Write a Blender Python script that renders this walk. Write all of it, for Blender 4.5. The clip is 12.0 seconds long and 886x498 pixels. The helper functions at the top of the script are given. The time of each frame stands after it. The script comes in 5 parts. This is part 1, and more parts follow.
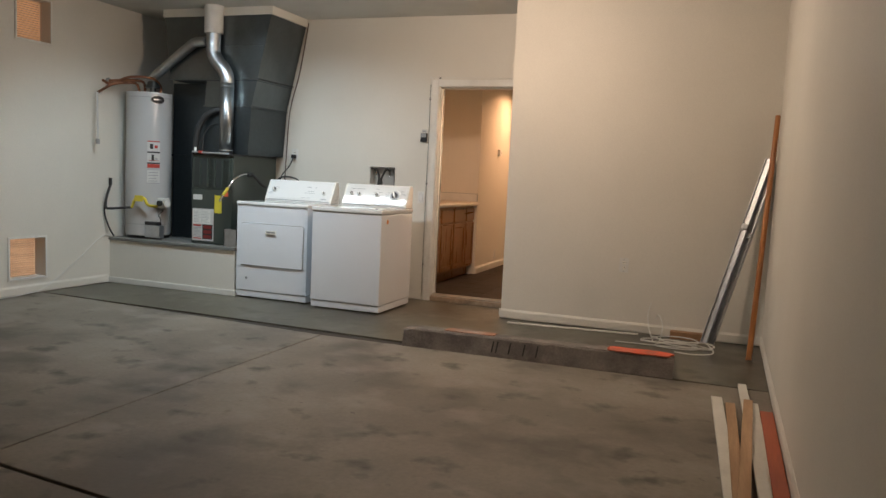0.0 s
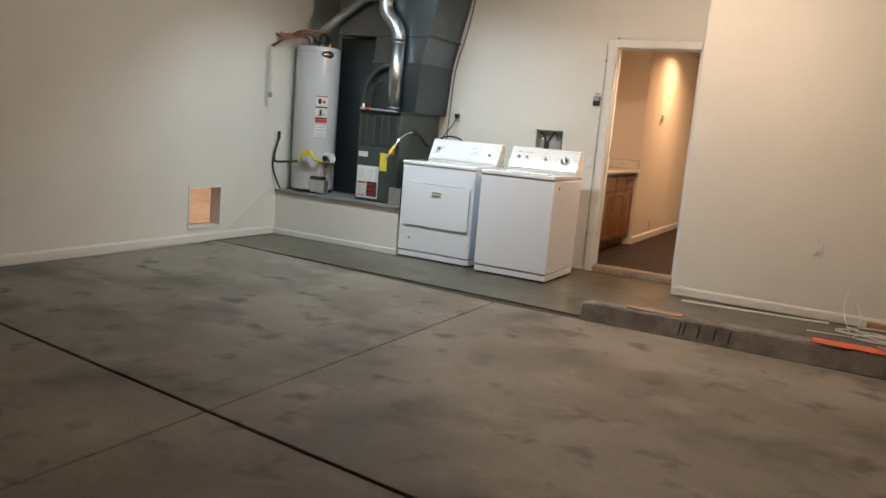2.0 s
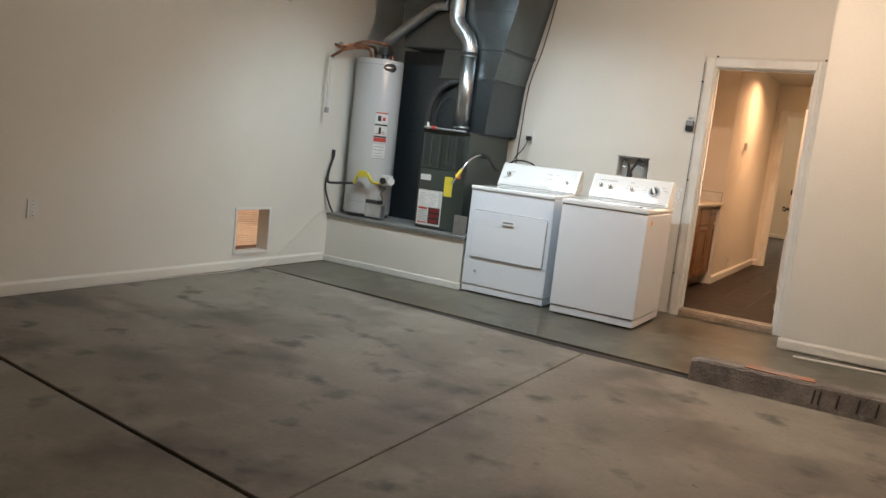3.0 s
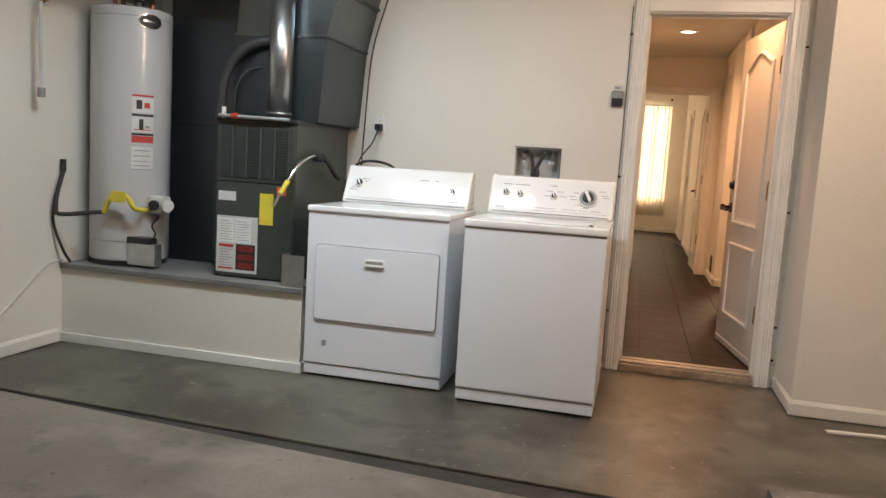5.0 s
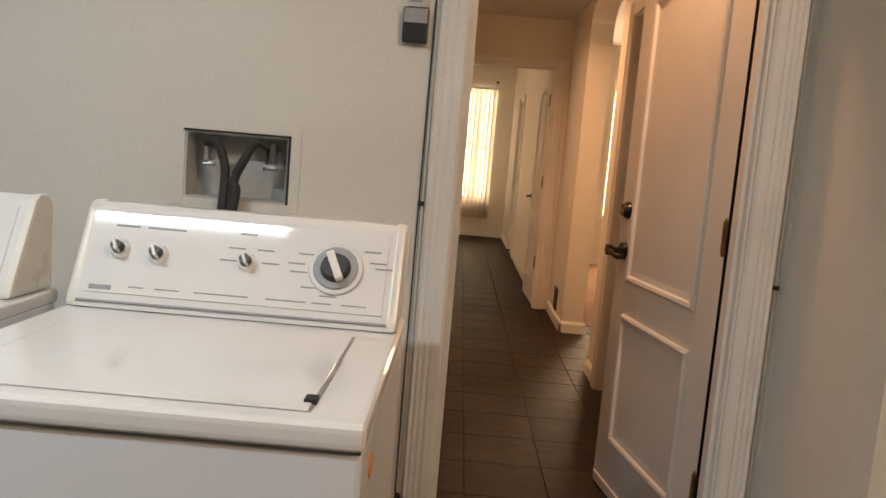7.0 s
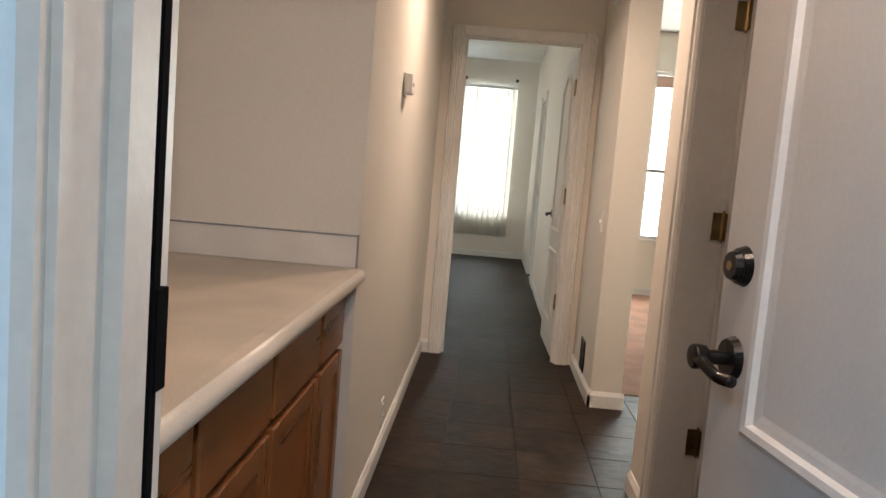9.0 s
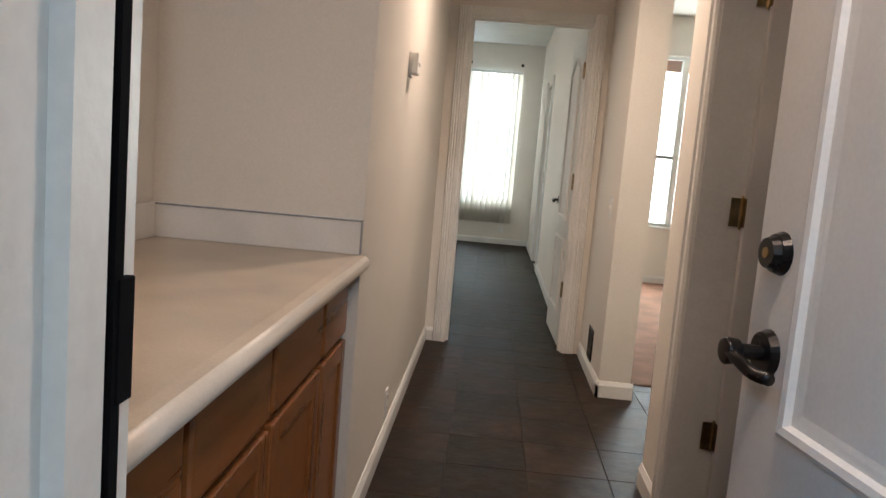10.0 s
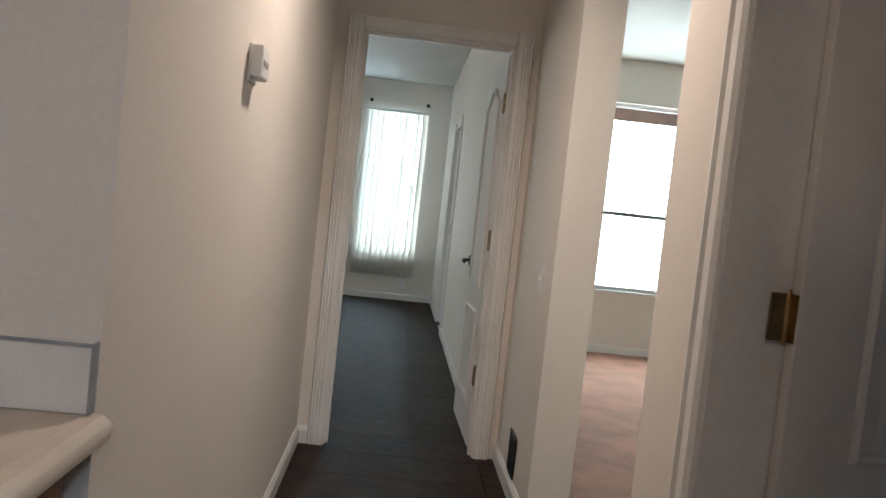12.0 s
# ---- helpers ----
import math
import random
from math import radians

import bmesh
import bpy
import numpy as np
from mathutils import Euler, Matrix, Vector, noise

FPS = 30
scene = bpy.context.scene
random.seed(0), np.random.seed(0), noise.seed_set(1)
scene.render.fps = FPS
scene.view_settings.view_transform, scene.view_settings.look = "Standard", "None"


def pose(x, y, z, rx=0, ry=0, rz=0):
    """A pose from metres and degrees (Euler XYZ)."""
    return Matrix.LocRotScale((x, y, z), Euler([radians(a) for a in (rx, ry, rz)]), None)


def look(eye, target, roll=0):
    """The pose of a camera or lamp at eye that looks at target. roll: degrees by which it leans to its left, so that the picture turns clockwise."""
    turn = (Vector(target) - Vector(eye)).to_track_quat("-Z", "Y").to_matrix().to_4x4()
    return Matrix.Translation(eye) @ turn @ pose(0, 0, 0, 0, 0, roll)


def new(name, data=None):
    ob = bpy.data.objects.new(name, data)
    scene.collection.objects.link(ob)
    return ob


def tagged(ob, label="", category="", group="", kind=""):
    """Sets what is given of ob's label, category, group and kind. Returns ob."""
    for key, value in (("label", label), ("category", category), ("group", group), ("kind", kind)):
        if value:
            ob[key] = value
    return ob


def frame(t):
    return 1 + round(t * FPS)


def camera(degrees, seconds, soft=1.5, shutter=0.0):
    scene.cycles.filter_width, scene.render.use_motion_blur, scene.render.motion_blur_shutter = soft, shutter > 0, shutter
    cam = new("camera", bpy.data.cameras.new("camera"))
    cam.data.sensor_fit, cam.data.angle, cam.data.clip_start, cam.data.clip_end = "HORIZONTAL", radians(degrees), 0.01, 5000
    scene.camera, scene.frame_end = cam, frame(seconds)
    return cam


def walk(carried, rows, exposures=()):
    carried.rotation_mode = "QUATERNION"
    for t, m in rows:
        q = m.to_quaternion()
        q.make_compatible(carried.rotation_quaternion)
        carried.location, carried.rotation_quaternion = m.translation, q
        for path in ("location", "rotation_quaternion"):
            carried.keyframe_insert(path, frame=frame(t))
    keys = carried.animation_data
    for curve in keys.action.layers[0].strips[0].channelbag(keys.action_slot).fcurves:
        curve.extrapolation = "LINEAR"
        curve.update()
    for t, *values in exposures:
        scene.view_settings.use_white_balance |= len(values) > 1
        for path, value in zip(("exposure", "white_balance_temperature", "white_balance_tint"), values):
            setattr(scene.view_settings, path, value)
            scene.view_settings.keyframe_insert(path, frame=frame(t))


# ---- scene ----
cam = camera(60.0, 12.0)
PATH = [
    (0, (2.656, -6.994, 1.219), (1.974, -5.124, 1.031), 2.7),
    (0.5, (2.356, -7.061, 1.255), (1.571, -5.24, 0.995), 4.2),
    (1, (2.37, -7.106, 1.259), (1.616, -5.276, 0.976), 4.0),
    (1.5, (2.423, -7.108, 1.25), (1.653, -5.286, 0.958), 5.2),
    (2, (2.128, -7.034, 1.245), (1.198, -5.292, 0.928), 4.8),
    (2.5, (1.845, -6.854, 1.227), (0.82, -5.16, 0.942), 5.6),
    (4.5, (0.2, -5.224, 1.185), (-0.466, -3.351, 0.965), 6.9),
    (5, (0.031, -4.605, 1.179), (-0.452, -2.678, 0.947), 3.5),
    (5.5, (-0.07, -3.916, 1.242), (-0.497, -1.976, 1.006), 3.8),
    (6, (-0.021, -3.227, 1.266), (-0.282, -1.256, 1.053), 3.4),
    (6.5, (-0.058, -2.641, 1.262), (-0.197, -0.659, 1.027), 2.4),
    (7, (0.004, -1.984, 1.259), (-0.026, 0.002, 1.026), 4.8),
    (7.5, (0.092, -1.387, 1.254), (0.164, 0.6, 1.034), 4.5),
    (7.7, (0.132, -1.191, 1.25), (0.24, 0.793, 1.022), 5.8),
    (9.3, (0.219, -0.327, 1.24), (0.09, 1.658, 1.035), 4.5),
    (9.5, (0.215, -0.317, 1.237), (0.118, 1.668, 1.008), 5.3),
    (10, (0.201, -0.29, 1.229), (0.087, 1.692, 0.987), 4.8),
    (10.5, (0.204, -0.208, 1.222), (0.204, 1.778, 0.987), 6.3),
    (11, (0.175, -0.01, 1.259), (0.196, 1.989, 1.203), 5.9),
    (11.5, (0.294, 0.324, 1.275), (0.231, 2.323, 1.23), 6.0),
    (12, (0.236, 0.768, 1.26), (0.36, 2.762, 1.158), 6.2),
]
walk(cam, [(t, look(eye, target, roll)) for t, eye, target, roll in PATH],
     exposures=[(0.0, -0.72, 6150, 12), (1.0, -0.42, 6150, 12), (2.5, -0.38, 6150, 12), (4.5, -0.42, 6200, 15), (5.5, -0.62, 6750, 17), (6.0, -0.72, 6700, 17), (7.0, -0.97, 6650, 16), (7.5, -0.88, 6100, 13), (7.7, -0.85, 6000, 12), (9.3, -0.45, 4000, -3), (10.0, -0.5, 4000, -3), (10.5, -0.65, 3950, -4), (11.2, -1.25, 3820, -4), (12.0, -0.82, 3750, -4)])

# ---- world and light ----
world = bpy.data.worlds.new("sky")
scene.world = world
world.use_nodes = True
wn = world.node_tree
sky = wn.nodes.new("ShaderNodeTexSky")
sky.sky_type = "NISHITA"
sky.sun_disc = False
sky.sun_elevation, sky.sun_rotation = radians(62), radians(120)
wn.nodes["Background"].inputs["Strength"].default_value = 0.05
wn.links.new(sky.outputs["Color"], wn.nodes["Background"].inputs["Color"])


def lamp(name, kind, energy, color, m, size=0.1, size_y=None):
    data = bpy.data.lights.new(name, kind)
    data.energy, data.color = energy, color
    if kind == "AREA":
        data.shape, data.size, data.size_y = "RECTANGLE", size, size_y or size
    elif kind == "SUN":
        data.angle = radians(size)
    else:
        data.shadow_soft_size = size
    ob = new(name, data)
    ob.matrix_basis = m
    return data


SUN_AT = (math.sin(radians(120)) * math.cos(radians(62)), math.cos(radians(120)) * math.cos(radians(62)), math.sin(radians(62)))
lamp("sun", "SUN", 5.0, (1.0, 0.94, 0.84), look(SUN_AT, (0, 0, 0)), 0.53)
# fluorescent shop light, bare bulb, hall downlight
back_tube = lamp("tube_light", "AREA", 40, (0.82, 0.97, 1.0), pose(-1.42, -1.85, 2.64, 14), 1.2, 0.05)
back_tube.spread = radians(138)
lamp("tube_light", "AREA", 4, (0.82, 0.97, 1.0), pose(-1.42, -1.91, 2.64, -10), 1.2, 0.05)
lamp("bulb_light", "POINT", 120, (1.0, 0.75, 0.54), pose(0.95, -2.12, 2.5), 0.05)
down = lamp("downlight_light", "AREA", 38, (1.0, 0.52, 0.25), pose(0.33, 2.85, 2.44), 0.13)
down.spread = radians(150)
counter = lamp("counter_light", "AREA", 18, (1.0, 0.52, 0.25), pose(0.47, 0.36, 2.44), 0.12)
counter.spread = radians(160)
# sky light in the window openings
lamp("far_window_light", "AREA", 100, (1.0, 0.78, 0.54), pose(0.11, 10.585, 1.52, 90, 0, 180), 0.64, 1.66)
lamp("side_window_light", "AREA", 34, (1.0, 0.64, 0.35), pose(-2.33, 7.2, 1.5, 90, 0, -90), 1.5, 1.2)
lamp("living_window_light", "AREA", 155, (1.0, 0.71, 0.42), pose(2.38, 8.065, 1.49, 90, 0, 180), 1.0, 1.60)


# ---- materials ----
def mat(name, color, rough=0.6, metal=0.0, var=0.12, scale=3.0, fine=60.0, bump=0.08, tint=None, island=0.0, wear=None, stretch=(1, 1, 1), spec=0.5, edge=(0.36, 0.64), rvar=0.1, grain=True, shift=0.0):
    """Principled with broad and fine variation. tint: second colour of the broad patches. wear: (colour, amount) of small blotches."""
    m = bpy.data.materials.new(name)
    m.use_nodes = True
    nt, n = m.node_tree, m.node_tree.nodes
    b = n["Principled BSDF"]
    tc = n.new("ShaderNodeTexCoord")
    mp = n.new("ShaderNodeMapping")
    mp.inputs["Scale"].default_value = stretch
    nt.links.new(tc.outputs["Object"], mp.inputs["Vector"])
    if shift:
        each, far = n.new("ShaderNodeObjectInfo"), n.new("ShaderNodeMath")
        far.operation, far.inputs[1].default_value = "MULTIPLY", shift
        nt.links.new(each.outputs["Random"], far.inputs[0])
        nt.links.new(far.outputs["Value"], mp.inputs["Location"])
    big, small = n.new("ShaderNodeTexNoise"), n.new("ShaderNodeTexNoise")
    for tex, s, d in ((big, scale, 5), (small, fine, 3)):
        tex.inputs["Scale"].default_value = s
        tex.inputs["Detail"].default_value = d
        nt.links.new(mp.outputs["Vector"] if grain or tex is big else tc.outputs["Object"], tex.inputs["Vector"])
    ramp = n.new("ShaderNodeValToRGB")
    c2 = tint or tuple(c * (1 - 2 * var) for c in color)
    ramp.color_ramp.elements[0].position, ramp.color_ramp.elements[1].position = edge
    ramp.color_ramp.elements[0].color, ramp.color_ramp.elements[1].color = (*c2, 1), (*color, 1)
    nt.links.new(big.outputs["Fac"], ramp.inputs["Fac"])
    mix = n.new("ShaderNodeMix")
    mix.data_type, mix.blend_type = "RGBA", "MULTIPLY"
    mix.inputs["Factor"].default_value = min(1.0, var * 2.2)
    nt.links.new(ramp.outputs["Color"], mix.inputs["A"])
    nt.links.new(small.outputs["Color"], mix.inputs["B"])
    sat = n.new("ShaderNodeRGBToBW")
    nt.links.new(small.outputs["Color"], sat.inputs["Color"])
    gain = n.new("ShaderNodeMath")
    gain.operation, gain.inputs[1].default_value = "MULTIPLY", 2.0
    nt.links.new(sat.outputs["Val"], gain.inputs[0])
    nt.links.new(gain.outputs["Value"], mix.inputs["B"])
    out = mix.outputs["Result"]
    for colour, amount, *more in ([wear] if wear and not isinstance(wear, list) else wear or ()):
        size, lo, hi = more or (scale * 2.3, 0.56, 0.72)
        spot = n.new("ShaderNodeTexNoise")
        spot.inputs["Scale"].default_value, spot.inputs["Detail"].default_value = size, 7
        nt.links.new(mp.outputs["Vector"], spot.inputs["Vector"])
        r2 = n.new("ShaderNodeValToRGB")
        r2.color_ramp.elements[0].position, r2.color_ramp.elements[1].position = lo, hi
        nt.links.new(spot.outputs["Fac"], r2.inputs["Fac"])
        amt = n.new("ShaderNodeMath")
        amt.operation, amt.inputs[1].default_value = "MULTIPLY", amount
        nt.links.new(r2.outputs["Color"], amt.inputs[0])
        m2 = n.new("ShaderNodeMix")
        m2.data_type = "RGBA"
        nt.links.new(amt.outputs["Value"], m2.inputs["Factor"])
        nt.links.new(out, m2.inputs["A"])
        m2.inputs["B"].default_value = (*colour, 1)
        out = m2.outputs["Result"]
    if island:
        info = n.new("ShaderNodeObjectInfo")
        rng = n.new("ShaderNodeMapRange")
        rng.inputs["To Min"].default_value, rng.inputs["To Max"].default_value = 1 - island, 1 + island
        nt.links.new(info.outputs["Random"], rng.inputs["Value"])
        m3 = n.new("ShaderNodeMix")
        m3.data_type, m3.blend_type = "RGBA", "MULTIPLY"
        m3.inputs["Factor"].default_value = 1.0
        nt.links.new(out, m3.inputs["A"])
        nt.links.new(rng.outputs["Result"], m3.inputs["B"])
        out = m3.outputs["Result"]
    nt.links.new(out, b.inputs["Base Color"])
    b.inputs["Metallic"].default_value = metal
    b.inputs["Specular IOR Level"].default_value = spec
    rr = n.new("ShaderNodeMapRange")
    rr.inputs["To Min"].default_value, rr.inputs["To Max"].default_value = max(0.03, rough - rvar), min(1.0, rough + rvar)
    nt.links.new(big.outputs["Fac"], rr.inputs["Value"])
    nt.links.new(rr.outputs["Result"], b.inputs["Roughness"])
    if bump:
        bp = n.new("ShaderNodeBump")
        bp.inputs["Strength"].default_value, bp.inputs["Distance"].default_value = bump, 0.01
        nt.links.new(small.outputs["Fac"], bp.inputs["Height"])
        nt.links.new(bp.outputs["Normal"], b.inputs["Normal"])
    return m


def glow(name, color, strength):
    m = bpy.data.materials.new(name)
    m.use_nodes = True
    b = m.node_tree.nodes["Principled BSDF"]
    b.inputs["Base Color"].default_value = (*color, 1)
    b.inputs["Emission Color"].default_value = (*color, 1)
    b.inputs["Emission Strength"].default_value = strength
    return m


def wood(name, color, dark, rough=0.35, along="z", bump=0.05):
    st = {"x": (1, 14, 14), "y": (14, 1, 14), "z": (14, 14, 1)}[along]
    return mat(name, color, rough, var=0.10, scale=1.6, fine=9, bump=bump * 0.5, tint=dark, stretch=st, island=0.06)


PAINT = mat("wall_paint", (0.74, 0.715, 0.65), 0.62, var=0.05, scale=1.1, fine=150, bump=0.13, tint=(0.70, 0.675, 0.61))
HALL = mat("hall_paint", (0.76, 0.72, 0.64), 0.55, var=0.05, scale=1.1, fine=170, bump=0.09, tint=(0.72, 0.68, 0.60))
CEIL = mat("ceiling_paint", (0.66, 0.65, 0.60), 0.8, var=0.06, scale=1.5, fine=110, bump=0.4)
TRIM = mat("trim_paint", (0.80, 0.79, 0.75), 0.35, var=0.05, scale=4, fine=90, bump=0.05, wear=((0.62, 0.60, 0.55), 0.25))
DOORP = mat("door_paint", (0.80, 0.77, 0.71), 0.38, var=0.04, scale=3, fine=130, bump=0.05)
CONC = mat("concrete", (0.235, 0.208, 0.172), 0.6, var=0.12, scale=1.0, fine=46, bump=0.12, tint=(0.15, 0.128, 0.102), stretch=(0.95, 1.05, 1), wear=[((0.10, 0.083, 0.064), 0.5, 0.8, 0.48, 0.66), ((0.06, 0.049, 0.036), 0.75, 1.7, 0.53, 0.68), ((0.04, 0.032, 0.024), 0.8, 4.2, 0.58, 0.70), ((0.035, 0.028, 0.022), 0.6, 16.0, 0.69, 0.73), ((0.33, 0.30, 0.26), 0.35, 3.0, 0.55, 0.70)], island=0.06, edge=(0.36, 0.62), grain=False)
CONCD = mat("dark_concrete", (0.108, 0.100, 0.074), 0.36, var=0.2, scale=2.2, fine=55, bump=0.12, tint=(0.046, 0.038, 0.026), wear=[((0.17, 0.16, 0.13), 0.5, 3.4, 0.53, 0.66), ((0.24, 0.23, 0.2), 0.65, 18.0, 0.65, 0.69), ((0.032, 0.026, 0.018), 0.65, 4.5, 0.57, 0.67)], edge=(0.38, 0.60), grain=False)
JOINT = mat("joint_filler", (0.05, 0.042, 0.034), 0.85, var=0.2, scale=6, fine=60, bump=0.3)
CURB = mat("curb_concrete", (0.22, 0.195, 0.175), 0.8, var=0.18, scale=5, fine=70, bump=0.5, tint=(0.12, 0.105, 0.095), wear=((0.31, 0.28, 0.25), 0.5))
WIRE = mat("brown_wire", (0.10, 0.055, 0.035), 0.6, var=0.1, scale=9, fine=60, bump=0.05)
ORANGE = mat("orange_paint", (0.75, 0.10, 0.03), 0.6, var=0.15, scale=9, fine=80, bump=0.3, tint=(0.48, 0.12, 0.07))
LEDGE = mat("ledge_board", (0.20, 0.20, 0.19), 0.6, var=0.15, scale=4, fine=60, bump=0.2, wear=((0.16, 0.16, 0.155), 0.6))
ENAMEL = mat("white_enamel", (0.81, 0.835, 0.88), 0.22, var=0.02, scale=1.5, fine=120, bump=0.0, rvar=0.02)
ENAMELC = mat("console_enamel", (0.84, 0.84, 0.83), 0.055, var=0.02, scale=1.5, fine=120, bump=0.0, rvar=0.01)
CREAM = mat("console_edge", (0.82, 0.80, 0.74), 0.3, var=0.04, scale=5, fine=90, bump=0.02)
DIALP = mat("dial_plastic", (0.36, 0.37, 0.38), 0.3, var=0.05, scale=20, fine=90, bump=0.02)
INK = mat("print_grey", (0.33, 0.34, 0.36), 0.5, var=0.1, scale=20, fine=90, bump=0)
LINER = mat("box_liner", (0.55, 0.55, 0.53), 0.5, var=0.08, scale=9, fine=60, bump=0.05)
FOAM = mat("weatherstrip_foam", (0.006, 0.006, 0.007), 0.95, var=0.1, scale=9, fine=90, bump=0.05, spec=0.05)
BLACK = mat("black_plastic", (0.022, 0.022, 0.024), 0.4, var=0.1, scale=8, fine=90, bump=0.05)
RUBBER = mat("black_rubber", (0.03, 0.03, 0.03), 0.65, var=0.15, scale=9, fine=70, bump=0.1)
CHROME = mat("chrome", (0.70, 0.71, 0.72), 0.18, metal=1.0, var=0.05, scale=9, fine=80, bump=0.02)
GALV = mat("galvanised_sheet", (0.19, 0.218, 0.232), 0.32, metal=1.0, var=0.05, scale=2.2, fine=30, bump=0.02, tint=(0.13, 0.15, 0.16), rvar=0.05)
# duller, darker copy of the galvanised sheet, with shade put into its colour
GALVD = mat("dull_shaded_galvanised", (0.088, 0.104, 0.114), 0.42, metal=0.9, var=0.08, scale=2.0, fine=30, bump=0.02, tint=(0.08, 0.094, 0.103), rvar=0.05)
FLUE = mat("flue_pipe", (0.44, 0.46, 0.47), 0.36, metal=1.0, var=0.1, scale=5, fine=30, bump=0.06)
FURN = mat("furnace_green", (0.05, 0.062, 0.053), 0.4, var=0.1, scale=3, fine=90, bump=0.04)
FURND = mat("furnace_slot", (0.03, 0.035, 0.033), 0.6, var=0.1, scale=3, fine=60, bump=0.05)
HEATER = mat("heater_enamel", (0.50, 0.50, 0.50), 0.22, var=0.015, scale=1.0, fine=120, bump=0.0, rvar=0.01)
COPPER = mat("copper_pipe", (0.42, 0.20, 0.115), 0.38, metal=1.0, var=0.2, scale=14, fine=60, bump=0.05, tint=(0.20, 0.10, 0.06))
YELLOW = mat("yellow_label", (0.70, 0.58, 0.05), 0.5, var=0.06, scale=10, fine=90, bump=0.02)
WHITEP = mat("white_plastic", (0.78, 0.78, 0.75), 0.4, var=0.04, scale=7, fine=90, bump=0.02)
PAPER = mat("paper_label", (0.62, 0.62, 0.60), 0.6, var=0.06, scale=12, fine=120, bump=0.02)
DKRED = mat("dark_red_print", (0.20, 0.022, 0.02), 0.45, var=0.08, scale=12, fine=90, bump=0)
RED = mat("red_print", (0.50, 0.05, 0.035), 0.5, var=0.08, scale=12, fine=90, bump=0)
GREYM = mat("grey_cast_metal", (0.36, 0.37, 0.37), 0.45, metal=0.4, var=0.12, scale=8, fine=70, bump=0.08)
BRASS = mat("brass", (0.36, 0.26, 0.10), 0.32, metal=1.0, var=0.15, scale=12, fine=70, bump=0.05, tint=(0.20, 0.14, 0.055))
BRONZE = mat("oil_rubbed_bronze", (0.014, 0.012, 0.011), 0.3, metal=0.4, var=0.1, scale=14, fine=70, bump=0.03)
ALU = mat("aluminium", (0.62, 0.64, 0.67), 0.45, metal=1.0, var=0.1, scale=6, fine=40, bump=0.04)
OAK = wood("oak_cabinet", (0.23, 0.092, 0.018), (0.20, 0.078, 0.014), 0.3, "z")
OAKH = wood("oak_drawer", (0.23, 0.092, 0.018), (0.20, 0.078, 0.014), 0.3, "y")
POLEW = wood("varnished_pole", (0.42, 0.17, 0.05), (0.30, 0.11, 0.03), 0.3, "z")
PINE = wood("pine_board", (0.50, 0.32, 0.18), (0.40, 0.24, 0.13), 0.6, "y")
REDW = wood("redwood_board", (0.46, 0.115, 0.05), (0.36, 0.085, 0.04), 0.6, "y")
WPLANK = mat("white_trim_board", (0.76, 0.74, 0.68), 0.5, var=0.06, scale=4, fine=60, bump=0.08)
LAMINATE = mat("laminate_top", (0.58, 0.51, 0.405), 0.36, var=0.1, scale=5, fine=220, bump=0.02)
SPLASH = mat("laminate_edge", (0.78, 0.76, 0.71), 0.36, var=0.05, scale=5, fine=160, bump=0.02)
TILE = mat("slate_tile", (0.032, 0.0205, 0.0132), 0.56, var=0.28, scale=5, fine=16, bump=0.4, tint=(0.013, 0.009, 0.0065), wear=[((0.04, 0.032, 0.026), 0.4, 12.0, 0.54, 0.66)], island=0.22, spec=0.16, shift=40.0)
GROUT = mat("grout", (0.030, 0.021, 0.0148), 0.85, var=0.15, scale=9, fine=90, bump=0.2)
CARPET = mat("brown_carpet", (0.40, 0.225, 0.14), 0.95, var=0.16, scale=5, fine=170, bump=0.7)
BLIND = mat("blind_vane", (0.80, 0.79, 0.72), 0.55, var=0.05, scale=5, fine=60, bump=0.05)
b_ = BLIND.node_tree.nodes["Principled BSDF"]
b_.inputs["Transmission Weight"].default_value = 0.0
tr_ = BLIND.node_tree.nodes.new("ShaderNodeBsdfTranslucent")
tr_.inputs["Color"].default_value = (0.68, 0.63, 0.55, 1)
mx_ = BLIND.node_tree.nodes.new("ShaderNodeMixShader")
mx_.inputs["Fac"].default_value = 0.55
BLIND.node_tree.links.new(b_.outputs["BSDF"], mx_.inputs[1])
BLIND.node_tree.links.new(tr_.outputs["BSDF"], mx_.inputs[2])
BLIND.node_tree.links.new(mx_.outputs["Shader"], BLIND.node_tree.nodes["Material Output"].inputs["Surface"])
GLASS = bpy.data.materials.new("window_glass")
GLASS.use_nodes = True
g_ = GLASS.node_tree.nodes["Principled BSDF"]
g_.inputs["Roughness"].default_value, g_.inputs["Transmission Weight"].default_value, g_.inputs["IOR"].default_value = 0.02, 1.0, 1.02
STUCCO = mat("outside_stucco", (0.88, 0.50, 0.25), 0.9, var=0.1, scale=3, fine=60, bump=0.4)
EARTH = mat("outside_ground", (0.52, 0.32, 0.18), 0.95, var=0.15, scale=1.5, fine=30, bump=0.4)
TUBEG = glow("tube_glow", (0.9, 0.98, 1.0), 14)
DOWNG = glow("downlight_glow", (1.0, 0.78, 0.5), 9)


# ---- mesh helpers ----
def link_mesh(name, bm, material, smooth=False):
    me = bpy.data.meshes.new(name)
    bmesh.ops.recalc_face_normals(bm, faces=bm.faces)
    bm.to_mesh(me)
    bm.free()
    me.materials.append(material)
    if smooth:
        for p in me.polygons:
            p.use_smooth = True
    return new(name, me)


